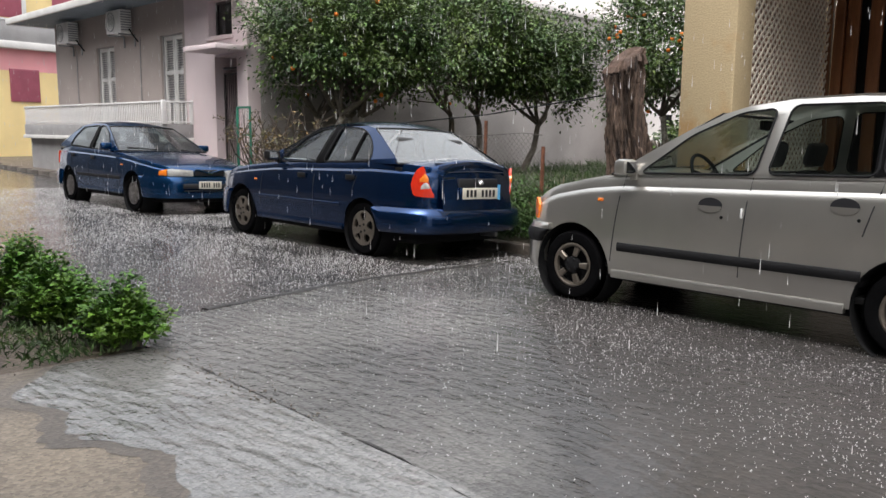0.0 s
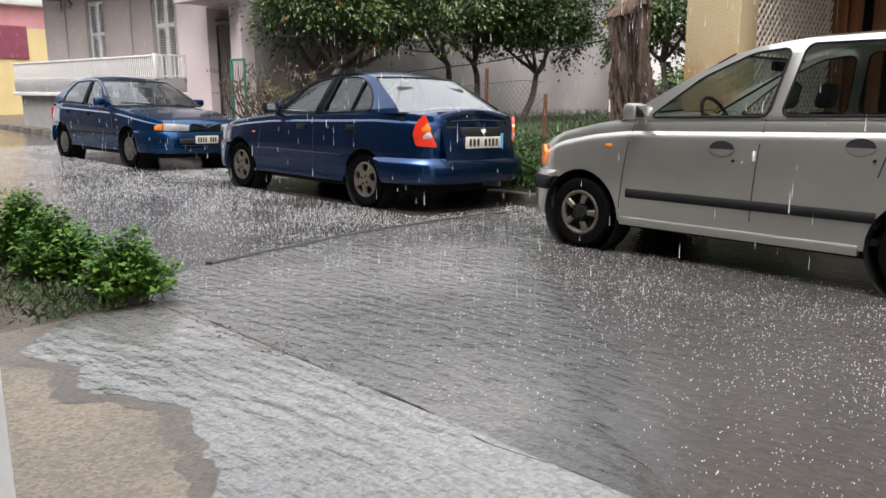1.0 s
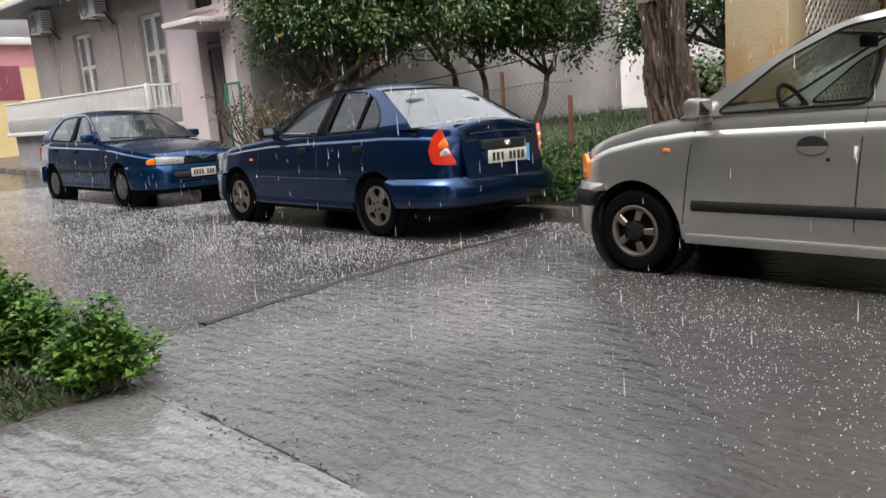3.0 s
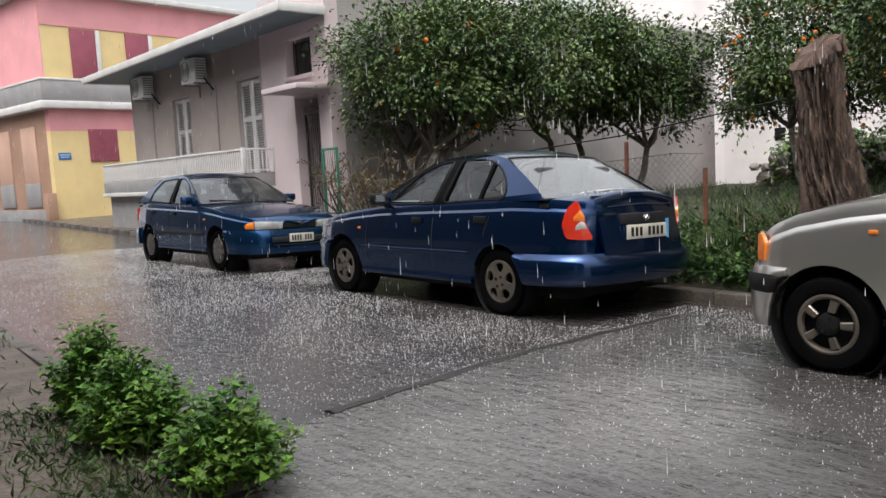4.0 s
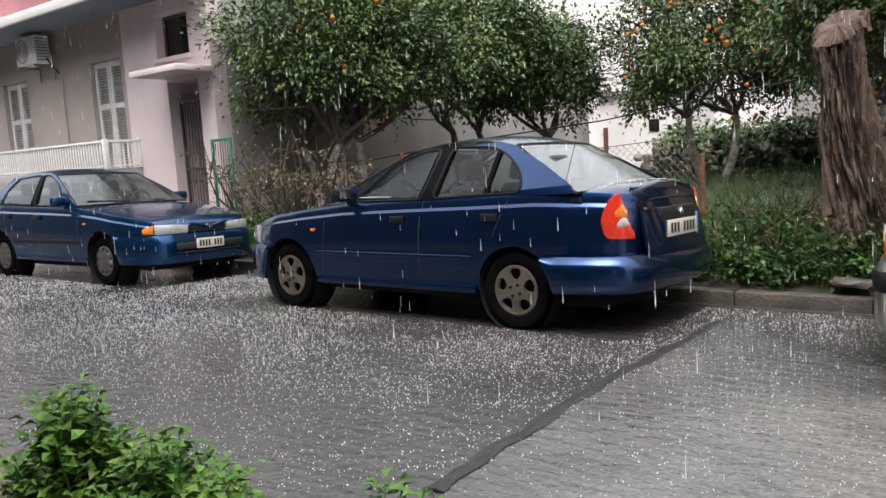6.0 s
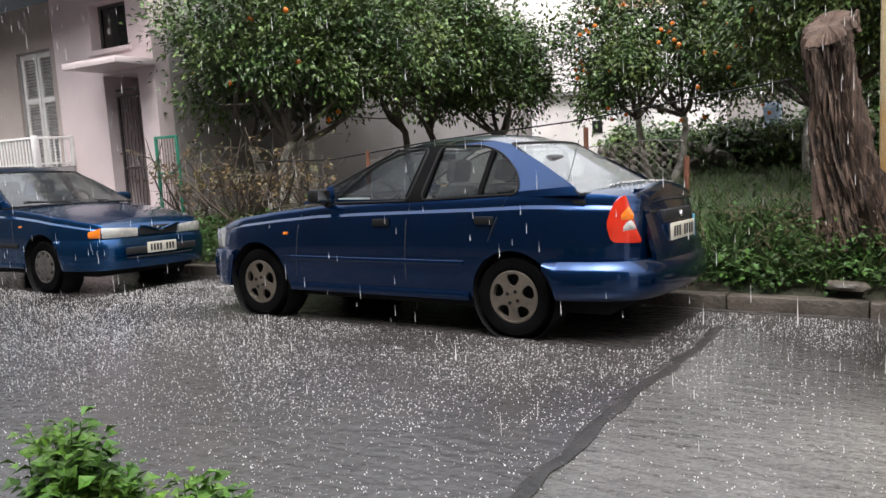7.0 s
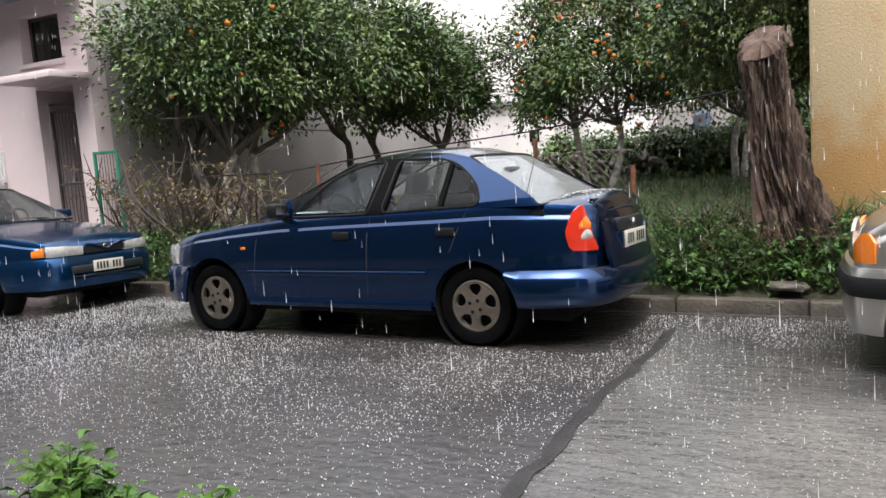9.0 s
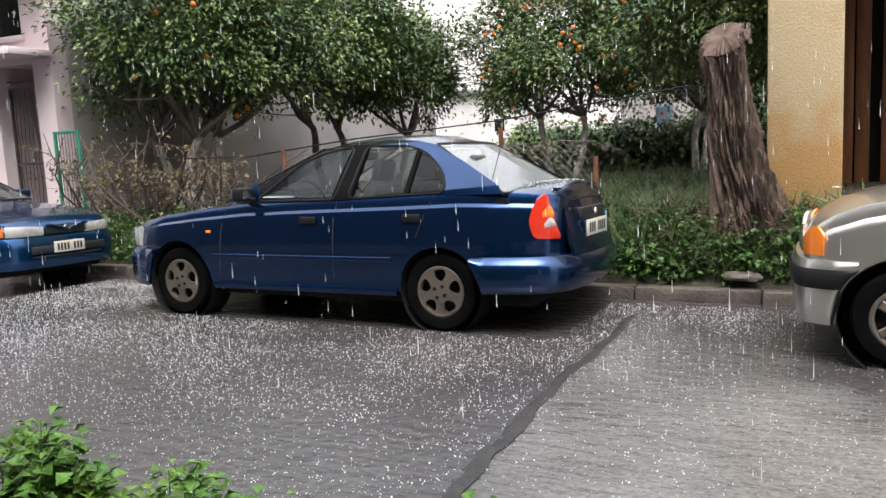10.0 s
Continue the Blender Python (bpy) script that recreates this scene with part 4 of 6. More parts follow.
# tall silver city car, nearest to the doorway
CITY = dict(SALOON)
CITY.update(
    front=-0.50, rear=2.95, wb=2.38, hw=0.75, R=0.268, rim=0.172, track=0.715, arch=(0.335, 0.335), sill=0.265,
    plan=((-0.50, 0.50), (-0.488, 0.56), (-0.46, 0.605), (-0.40, 0.645), (-0.28, 0.69), (-0.05, 0.725), (0.4, 0.747), (1.6, 0.75), (2.4, 0.745), (2.7, 0.715), (2.88, 0.66), (2.95, 0.58)),
    low=((-0.50, 0.36), (-0.42, 0.24), (-0.3, 0.20), (0.3, 0.24), (2.1, 0.25), (2.6, 0.27), (2.95, 0.36)),
    shoulder=((-0.50, 0.64), (-0.475, 0.71), (-0.43, 0.765), (-0.36, 0.815), (-0.2, 0.880), (0.1, 0.945), (0.4, 0.983), (0.8, 0.995), (1.6, 1.02), (2.5, 1.05), (2.8, 1.05), (2.95, 1.0)),
    centre=((-0.50, 0.67), (-0.465, 0.75), (-0.41, 0.81), (-0.3, 0.87), (-0.1, 0.94), (0.2, 1.005), (0.5, 1.04), (0.8, 1.0), (2.6, 1.04), (2.88, 1.06), (2.95, 1.02)),
    cabin=((0.90, 0.715), (1.03, 0.70), (1.25, 0.645), (1.48, 0.575), (1.56, 0.50)),
    A=[(0.32, 0.985), (0.62, 1.165), (0.92, 1.335), (1.10, 1.42)], top=[(1.28, 1.475), (1.55, 1.515), (1.95, 1.53), (2.3, 1.515), (2.55, 1.48)],
    C=[(2.66, 1.43), (2.78, 1.25), (2.86, 1.10), (2.88, 1.045)],
    windows=[[(0.56, 1.005), (1.40, 1.03), (1.48, 1.46), (1.24, 1.43), (0.92, 1.28)], [(1.48, 1.035), (2.13, 1.05), (2.13, 1.485), (1.57, 1.478)], [(2.16, 1.055), (2.58, 1.075), (2.52, 1.36), (2.36, 1.455), (2.17, 1.47)]],
    pillars=[[(2.11, 1.045), (2.18, 1.05), (2.19, 1.478), (2.11, 1.492)]], bulge=0.12, crown=0.045, seats=(1.22, 2.05),
    seams=((0.34, 0.44, 0.27), (1.34, 1.39, 0.27), (1.98, 2.18, 0.62)), handles=((1.13, 0.815), (1.98, 0.865)), handle_style="scoop",
    mirror=(0.50, 1.045), mirror_mat=SILVER, mirror_label="silver door mirror", rub=(0.425, 0.49, 0.42, 2.10), rub_off=0.016, rub_mat=BLACK, rub_label="broad black rub strip", marker=(0.25, 0.795),
    rim_mat=RIM, rim_label="silver five-spoke alloy wheel")
city = build_car("city_car", CITY, SILVER, "tall champagne silver city car with a black rub strip", pose(5.345, 0.56, 0.0, -1.0, 0, 0.5), "five")
bumper(CITY, city, "front", -0.22, 0.215, 0.575, 0.045, SILVER, "silver front bumper")
bumper(CITY, city, "front", -0.23, 0.42, 0.53, 0.06, BLACK, "black bumper rub strip", 5, "bumper_strip", 0.2)
bumper(CITY, city, "rear", 2.73, 0.26, 0.55, 0.05, SILVER, "silver rear bumper")
lamps(CITY, city, "headlamp", "front", -0.36, 0.22, lambda k: 0.60, lambda k: 0.765 - 0.09 * k ** 2, 0.006, CLEARLAMP, "clear headlamp lens", 0.5, 1.0)
lamps(CITY, city, "indicator_lamp", "front", -0.36, 0.22, lambda k: 0.60, lambda k: 0.665 + 0.10 * math.sin(math.pi * (0.15 + 0.75 * k)), 0.006, ORANGELAMP, "amber indicator lens", 0.14, 0.5)
lamps(CITY, city, "tail_lamp", "rear", 2.75, 0.45, lambda k: 0.7, lambda k: 1.0, 0.012, REDLAMP, "red tail lamp lens")
part("door_latch_mark", boxes((1.345, 1.36, -0.757, -0.749, 0.745, 0.81), bevel=0.002), WHITEPAINT, city)


def top_z(s, x, y):
    """Height of the bonnet or boot lid."""
    p = body_point(s, x, 1.0)
    k = max(0.0, 1 - abs(y) / -p[1])
    return p[2] + (lerp(s["centre"], x) - p[2]) * math.sin(math.pi / 2 * k) ** 0.8


def rain_beads(s, car, x0, x1, w, count, seed):
    """Beads of rain standing on a lid, as small domes."""
    r = random.Random(seed)
    V, F = [], []
    for _ in range(count):
        x, y, b = r.uniform(x0, x1), r.uniform(-w, w), r.uniform(0.002, 0.0045)
        z = top_z(s, x, y)
        n = len(V)
        V += [(x + b * math.cos(a), y + b * math.sin(a), z - 0.001) for a in (0.3, 1.87, 3.44, 5.01)] + [(x, y, z + b * 0.8)]
        F += [(n + k, n + (k + 1) % 4, n + 4) for k in range(4)]
    tagged(link("rain_beads", V, F, SPLASH, car, "beads of rain", sharp=0), kind="stuff")


rain_beads(HATCH, hatch, -0.75, 0.40, 0.70, 420, 3)
rain_beads(SALOON, saloon, 2.98, 3.24, 0.52, 380, 4)
rain_beads(SALOON, saloon, -0.58, 0.30, 0.62, 400, 5)


# ---- ground ----
def road_z(x, y):
    """Camber of the street: falls to the kerb and a little to the near gutter."""
    z = lerp(((-4.5, -0.05), (-3.1, -0.05), (-1.2, 0.0), (0.0, 0.0), (1.0, -0.03), (1.66, -0.06), (2.2, -0.06)), y)
    return z + lerp(((-40, 0.35), (-12, 0.08), (-3, 0.02), (0, 0.0), (14, 0.0)), x)


def kerb_y(x):
    return lerp(((-40, 2.6), (-14, 2.1), (-4, 1.72), (4, 1.66), (40, 1.66)), x)


gx = [-600, -200, -80, -50] + list(np.linspace(-40, 16, 57)) + [25, 50, 120, 600]
gy = [-600, -200, -60, -20, -10, -7, -6] + list(np.linspace(-5, 2.4, 38)) + [4, 10, 40, 200, 600]
V = [(x, y, road_z(x, y) - (0.12 if y > 2.45 or y < -4.9 else 0)) for x in gx for y in gy]
tagged(link("ground", V, grid_faces(len(gx), len(gy)), ASPHALT, sharp=0), "wet grey asphalt street, streaming with rain", "ground", kind="structure")


def sheet(name, x0, x1, y0, y1, lift, mat, label, category, step=0.25, edge=None, kind="structure", skirt=0.0):
    """A thin sheet that follows the street; edge(x) may give the near and far limits."""
    nx, ny = max(2, int((x1 - x0) / step)), max(2, int((y1 - y0) / step))
    V = []
    for x in np.linspace(x0, x1, nx):
        a, b = edge(x) if edge else (y0, y1)
        for y in np.linspace(a, b, ny):
            V.append((x, y, road_z(x, y) + lift))
    return tagged(link(name, V, grid_faces(nx, ny), mat, sharp=0), label, category, kind=kind)


def wob(x, s=1.0, k=1.0):
    return noise.noise(Vector((x * k, s * 7.3, 0.5)))


# smoother concrete patch of the street, with a ragged tar seam along its end
V, F = [], []
ys = np.linspace(-3.13, 0.95, 90)
for i, y in enumerate(ys):
    xa = 3.69 + 0.05 * wob(y, 1, 2.2) + 0.02 * wob(y, 2, 9)
    xb = 4.80 - y + 0.25 * wob(y, 3, 1.3) + 0.22 * wob(y, 5, 5.0) + 0.16 * wob(y, 6, 13.0)
    for q in (0, 0.01, 0.1, 0.3, 0.6, 0.97, 1.0):
        x = xa + (xb - xa) * q
        V.append((x, y, road_z(x, y) + (0.008 if 0 < q < 1 else 0.001)))
tagged(link("road_patch", V, grid_faces(len(ys), 7), PATCH, sharp=0), "smooth wet concrete road patch with a broken edge", "road", kind="structure")
bm = bmesh.new()
tube(bm, [(3.67 + 0.05 * wob(y, 1, 2.2) + 0.03 * wob(y, 2, 9), y, road_z(0, y) - 0.004) for y in np.linspace(-2.4, 0.9, 50)], [0.042 + 0.022 * wob(k, 5, 1.7) for k in range(50)], 6)
for v in bm.verts:
    v.co.z = road_z(v.co.x, v.co.y) + (v.co.z - road_z(v.co.x, v.co.y)) * 0.3 + 0.006
tagged(part("road_seam", bm, TAR), "dark broken tar seam across the road", "crack", kind="structure")

# kerb on the far side, stone by stone, and the weedy lot behind it
kerb = empty("kerb", pose(0, 0, 0), "worn concrete kerb along the street", "kerb", kind="structure")
kb = bmesh.new()
box(kb, -0.496, 0.496, -0.075, 0.075, -0.14, 0.075, 0.018)
for v in kb.verts:
    v.co += Vector((wob(v.co.x, 3, 5), wob(v.co.x, 4, 6), wob(v.co.x + v.co.y, 5, 6))) * 0.008
stone0 = part("kerb_stone", kb, CONCRETE, kerb)
for i in range(44):
    x = -32 + i
    ob = stone0 if i == 0 else new("kerb_stone", stone0.data)
    ob.parent = kerb
    y = kerb_y(x)
    ang = math.degrees(math.atan2(kerb_y(x + 0.5) - kerb_y(x - 0.5), 1))
    ob.matrix_basis = pose(x, y + 0.08, road_z(x, y) + 0.040 + 0.014 * wob(x, 8, 3.1), 0.6 * wob(x, 9, 2.3), 0.4 * wob(x, 11, 2.7), ang)


def lot_z(x, y):
    d = y - kerb_y(x)
    z = lerp(((0.0, 0.0), (0.2, 0.06), (0.5, 0.26), (0.9, 0.42), (2.0, 0.46), (9, 0.42), (25, 0.45)), d)
    left = lerp(((-6, 0.35), (-4, 0.8), (-2, 1.0), (5.2, 1.0), (6, 0.3)), x)
    return z * (left if d < 1.5 else max(left, 0.9)) + 0.03 * wob(x * 1.3 + y, 2.5 + y * 0.4, 1.2)


nx, ny = 60, 50
V = [(x, kerb_y(x) + 0.12 + (k / (ny - 1)) ** 1.6 * 24, 0) for x in np.linspace(-5.4, 16, nx) for k in range(ny)]
V = [(x, y, lot_z(x, y)) for x, y, z in V]
tagged(link("lot_ground", V, grid_faces(nx, ny), GRASSY, sharp=0), "weedy garden lot of earth and grass", "ground", kind="structure")

# narrow pavement in front of the house
V = [(x, y, road_z(x, 1.7) + 0.095) for x in np.linspace(-32, -5.3, 28) for y in (kerb_y(x) + 0.13, 5.5)]
tagged(link("pavement", V, grid_faces(28, 2), CONCRETE, sharp=0), "worn grey concrete pavement by the house", "pavement", kind="structure")

# near side: earth verge with a concrete edge, and the concrete apron with its puddle
V = [(x, y, road_z(x, -3.2) + (0.055 + 0.03 * wob(x + y * 2, 3, 2.0)) * lerp(((-30, 1), (3.7, 1), (4.4, 0.2), (4.5, 0.0)), x) - 0.002) for x in list(np.linspace(-25, 3.4, 60)) + list(np.linspace(3.5, 4.5, 10)) for y in np.linspace(-9, -3.27, 16)]
tagged(link("earth_verge", V, grid_faces(70, 16), SOIL, sharp=0), "bare wet earth verge with weeds", "ground", kind="structure")
edge = empty("verge_edge", pose(0, 0, 0), "low broken concrete edging of the earth verge", "kerb", kind="structure")
eb = bmesh.new()
box(eb, -0.49, 0.49, -0.07, 0.07, -0.1, 0.04, 0.015)
e0 = part("edging_stone", eb, CONCRETE, edge)
for i in range(27):
    ob = e0 if i == 0 else new("edging_stone", e0.data)
    ob.parent = edge
    ob.matrix_basis = pose(-22.2 + i, -3.20 + 0.02 * wob(i, 5, 1.9), road_z(-22 + i, -3.2) + 0.03, 1.5 * wob(i, 3, 1.3), 0, 1.2 * wob(i, 6, 1.7))
sheet("apron", 4.40, 16, -9, -3.16, 0.014, APRON, "worn beige concrete apron, half flooded", "pavement", edge=lambda x: (-9, -3.16 + 0.03 * wob(x, 4, 2.5)))
# water over the apron, with a lobed shore
V, n, SH = [], 160, []
for i, x in enumerate(np.linspace(4.42, 11.5, n)):
    shore = lerp(((4.42, -3.75), (4.8, -4.02), (5.4, -3.98), (5.9, -3.86), (6.4, -3.95), (7.0, -4.15), (8.5, -4.6), (11.5, -5.0)), x) + 0.12 * wob(x, 7, 2.6) + 0.06 * wob(x, 9, 8.0) + 0.03 * wob(x, 10, 21.0)
    SH.append((x, shore))
    for k in range(6):
        V.append((x, shore + (-3.12 - shore) * k / 5, road_z(x, -3.2) + 0.0175))
tagged(link("apron_puddle", V, grid_faces(n, 6), WATER, sharp=0), "shallow rippled puddle over the concrete apron", "puddle", kind="structure")
V = [(x, y, road_z(x, -3.2) + 0.0158) for x, s in SH for y in (s - 0.10 - 0.09 * wob(x, 15, 3.1) - 0.05 * wob(x, 16, 9.0), s + 0.05)]
tagged(link("damp_shore", V, grid_faces(n, 2), DAMP, sharp=0), "dark soaked margin of the concrete round the puddle", "pavement", kind="structure")
bm = bmesh.new()
tube(bm, [(x, -3.13 + 0.05 * wob(x, 4, 2.5) + 0.02 * wob(x, 14, 9), road_z(x, -3.13) + 0.012) for x in np.linspace(4.45, 9.5, 70)], [0.007 + 0.007 * wob(k, 6, 1.3) for k in range(70)], 5)
tagged(part("apron_joint", bm, TAR), "dark open joint between apron and street", "crack", kind="structure")
rng = random.Random(5)
bm = bmesh.new()
for k in range(150):
    x = rng.uniform(4.5, 6.2) if k < 90 else rng.uniform(2.6, 4.6)
    y = -3.12 + rng.gauss(0, 0.05) if k < 90 else rng.uniform(-4.1, -3.4)
    r = rng.uniform(0.003, 0.010)
    m = Matrix.Translation((x, y, road_z(x, y) + (0.018 if k < 90 else 0.055) + r * 0.2)) @ Euler((rng.random() * 3, rng.random() * 3, rng.random() * 3)).to_matrix().to_4x4() @ Matrix.Diagonal((1, 0.8, 0.55, 1))
    bmesh.ops.create_icosphere(bm, subdivisions=1, radius=r, matrix=m)
tagged(part("gravel", bm, STONE), "loose wet gravel and grit along the joint", "gravel", kind="stuff")

# white doorway wall right beside the start of the walk, with a grey metal edge
bm = boxes((8.05, 8.367, -5.75, -5.027, -0.1, 2.6), bevel=0.01)
nearwall = tagged(part("wall_near", bm, WHITEPAINT), "white painted wall end beside the doorway", "wall", kind="structure")
part("wall_edge_strip", boxes((8.368, 8.384, -5.069, -5.015, -0.1, 2.6), bevel=0.004), WHITEPAINT, nearwall, "white metal edge strip")
part("hinge", boxes((8.384, 8.398, -5.054, -5.024, 0.60, 0.68), bevel=0.004), BLACK, nearwall, "dark hinge")
# never in view: added to keep sky light off car flanks and glass
bm = boxes((-34, 18, -7.6, -7.3, -0.2, 9.0))
tagged(part("sky_blocker_behind", bm, SKYBLOCK), "plain dark unseen wall, added to block sky light behind the apron", "wall", kind="structure")

# ---- single-storey house with balcony ----
HX, HY = -5.65, 3.50
house = empty("house", pose(HX, HY, 0, 0, 0, 1.5), "mauve-grey plastered single-storey house with a raised balcony", "house", kind="structure")


def wall_with_openings(name, x0, x1, y0, y1, z0, z1, holes, mat, parent):
    """A straight wall with rectangular openings cut through: holes are (x0, x1, z0, z1)."""
    bm = bmesh.new()
    xs = sorted({x0, x1, *[h[0] for h in holes], *[h[1] for h in holes]})
    for a, b in zip(xs, xs[1:]):
        cut = sorted((h[2], h[3]) for h in holes if h[0] <= a and h[1] >= b)
        z = z0
        for c, d in cut:
            if c > z:
                box(bm, a, b, y0, y1, z, c)
            z = d
        if z < z1:
            box(bm, a, b, y0, y1, z, z1)
    bmesh.ops.remove_doubles(bm, verts=bm.verts, dist=0.0005)
    return part(name, bm, mat, parent, sharp=30)


def shutter_door(x0, x1, z0, z1, y, parent):
    d = part("balcony_door", boxes((x0, x1, y + 0.06, y + 0.10, z0, z1)), SHUTTER, parent, "pale closed louvred balcony door")
    w = (x1 - x0) / 2
    for k in range(2):
        a, b = x0 + k * w, x0 + (k + 1) * w
        rows = [(a + 0.01, a + 0.09, y, y + 0.06, z0, z1), (b - 0.09, b - 0.01, y, y + 0.06, z0, z1)]
        rows += [(a + 0.09, b - 0.09, y, y + 0.06, z, z + 0.10) for z in (z0, z0 + (z1 - z0) * 0.62, z1 - 0.10)]
        leaf = part("door_leaf", boxes(*rows, bevel=0.006), SHUTTER, d)
        bm = bmesh.new()
        for z in np.arange(z0 + 0.14, z1 - 0.12, 0.055):
            if abs(z - (z0 + (z1 - z0) * 0.62) - 0.04) > 0.08:
                box(bm, a + 0.09, b - 0.09, -0.02, 0.02, -0.004, 0.004, 0, Matrix.Translation((0, y + 0.035, z)) @ Matrix.Rotation(radians(35), 4, "X"))
        part("louvres", bm, GREYBAND, leaf)
    bm = boxes((x0 - 0.10, x0, y - 0.03, y + 0.06, z0, z1 + 0.10), (x1, x1 + 0.10, y - 0.03, y + 0.06, z0, z1 + 0.10), (x0, x1, y - 0.03, y + 0.06, z1, z1 + 0.10), bevel=0.008)
    part("door_surround", bm, GREYBAND, d)


BF, ET = 1.12, 4.28
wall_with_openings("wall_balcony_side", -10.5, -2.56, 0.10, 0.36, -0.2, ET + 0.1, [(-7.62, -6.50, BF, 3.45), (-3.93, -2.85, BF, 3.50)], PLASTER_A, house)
shutter_door(-7.60, -6.52, BF, 3.43, 0.18, house)
shutter_door(-3.91, -2.87, BF, 3.48, 0.18, house)
wall_with_openings("wall_entrance_side", -2.56, 0.0, 0.0, 0.30, -0.2, 4.95, [(-1.28, -0.40, 0.0, 2.85), (-1.50, -0.55, 3.28, 4.02)], PLASTER, house)
part("wall_return", boxes((-2.56, -2.30, 0.30, 14, -0.2, 4.95)), PLASTER, house)
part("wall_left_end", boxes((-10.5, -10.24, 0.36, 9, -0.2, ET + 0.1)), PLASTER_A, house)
part("wall_garden_side", boxes((-0.30, 0.0, 0.30, 13.6, -0.2, 4.80)), SIDEWALL, house, "stained grey garden side wall")
part("wall_cap", boxes((-0.34, 0.05, 0.0, 13.65, 4.80, 4.97), bevel=0.01), WHITEWALL, house)
part("roof_slab", boxes((-2.3, -0.3, 0.3, 13.6, 4.7, 4.9)), WHITEWALL, house)
# eaves
bm = boxes((-11.15, -0.02, -0.95, 0.0, ET, ET + 0.06), (-11.15, -2.57, 0.0, 9.0, ET, ET + 0.06))
part("soffit", bm, SOFFIT, house, "slate blue painted soffit")
bm = boxes((-11.2, 0.06, -1.0, -0.93, ET - 0.02, ET + 0.15), (-0.02, 0.06, -0.93, 0.0, ET - 0.02, ET + 0.15), (-11.2, -11.12, -0.93, 9, ET - 0.02, ET + 0.15), bevel=0.01)
part("fascia", bm, FASCIA, house, "white roof fascia")
part("roof", boxes((-11.12, -0.02, -0.93, -0.002, ET + 0.07, ET + 0.13), (-11.12, -2.57, 0.0, 9.0, ET + 0.07, ET + 0.13)), GREYBAND, house)
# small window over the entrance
# near-black sheet stands in for the unlit room behind the pane
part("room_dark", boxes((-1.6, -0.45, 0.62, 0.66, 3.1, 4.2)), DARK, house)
win = part("window", boxes((-1.50, -1.45, 0.18, 0.24, 3.28, 4.02), (-0.60, -0.55, 0.18, 0.24, 3.28, 4.02), (-1.45, -0.60, 0.18, 0.24, 3.97, 4.02), (-1.45, -0.60, 0.18, 0.24, 3.28, 3.33), bevel=0.005), GATEIRON, house, "small dark-framed window")
part("pane", boxes((-1.45, -0.60, 0.205, 0.213, 3.33, 3.97)), GLASS, win)
part("window_sill", boxes((-1.56, -0.49, -0.05, 0.12, 3.20, 3.28), bevel=0.01), PLASTER, house)
# canopy, doorway and iron gate
part("canopy", boxes((-1.26, 0.06, -0.74, 0.0, 2.90, 3.00), bevel=0.01), PLASTER, house, "flat concrete entrance canopy")
part("porch_left", boxes((-1.40, -1.28, 0.30, 1.3, -0.2, 2.9)), PLASTER, house)
part("porch_right", boxes((-0.40, -0.31, 0.30, 1.3, -0.2, 2.9)), PLASTER, house)
part("porch_ceiling", boxes((-1.40, -0.31, 0.30, 1.3, 2.86, 2.9)), PLASTER, house)
part("porch_floor", boxes((-1.28, -0.40, -0.2, 1.3, 0.12, 0.28), bevel=0.01), CONCRETE, house)
# near-black panel stands in for the darkness inside the doorway
part("doorway_dark", boxes((-1.28, -0.40, 1.2, 1.26, 0.28, 2.86)), DARK, house)
gate = part("iron_gate", boxes((-1.27, -1.23, 0.20, 0.24, 0.28, 2.52), (-0.45, -0.41, 0.20, 0.24, 0.28, 2.52), (-1.23, -0.45, 0.20, 0.24, 2.48, 2.52), (-1.23, -0.45, 0.20, 0.24, 1.30, 1.34), (-1.23, -0.45, 0.20, 0.24, 0.28, 0.32), (-1.27, -0.41, 0.19, 0.25, 2.60, 2.64), bevel=0.004), GATEIRON, house, "tall barred iron entrance gate")
for k in range(9):
    x = -1.17 + k * 0.083
    bm = bmesh.new()
    tube(bm, [(x + 0.012 * math.sin(z * 9 + k), 0.22, z) for z in np.linspace(0.3, 2.5, 20)], 0.007, 5)
    part("gate_bar", bm, GATEIRON, gate)
part("gate_lock", boxes((-0.86, -0.80, 0.17, 0.20, 1.36, 1.50), bevel=0.006), CHROME, gate, "pale lock plate")
# balcony
part("balcony_slab", boxes((-11.0, -2.28, -0.78, 0.10, 1.02, BF), bevel=0.01), FASCIA, house, "pale balcony slab edge")
part("balcony_parapet", boxes((-10.95, -2.30, -0.74, -0.66, BF, 1.42), (-2.38, -2.30, -0.66, 0.0, BF, 1.42), bevel=0.008), GREYBAND, house, "grey balcony parapet")
part("balcony_base", boxes((-10.9, -2.36, -0.60, 0.10, -0.2, 1.02)), GREYBAND, house)
rail = part("balcony_railing", boxes((-10.96, -2.27, -0.735, -0.675, 1.89, 1.93), (-2.33, -2.27, -0.675, 0.02, 1.89, 1.93), (-10.96, -2.27, -0.715, -0.69, 1.46, 1.485), (-2.315, -2.285, -0.69, 0.0, 1.46, 1.485), bevel=0.006), WHITEPAINT, house, "white painted metal balcony railing")
post0 = None
posts = [(-10.93 + 0.094 * k, -0.705) for k in range(92)] + [(-2.30, -0.64 + 0.094 * k) for k in range(7)]
for k, (x, y) in enumerate(posts):
    if post0 is None:
        post0 = part("baluster", boxes((-0.012, 0.012, -0.012, 0.012, 1.42, 1.895), bevel=0.003), WHITEPAINT, rail)
        ob = post0
    else:
        ob = new("baluster", post0.data)
        ob.parent = rail
    ob.location = (x, y, 0)
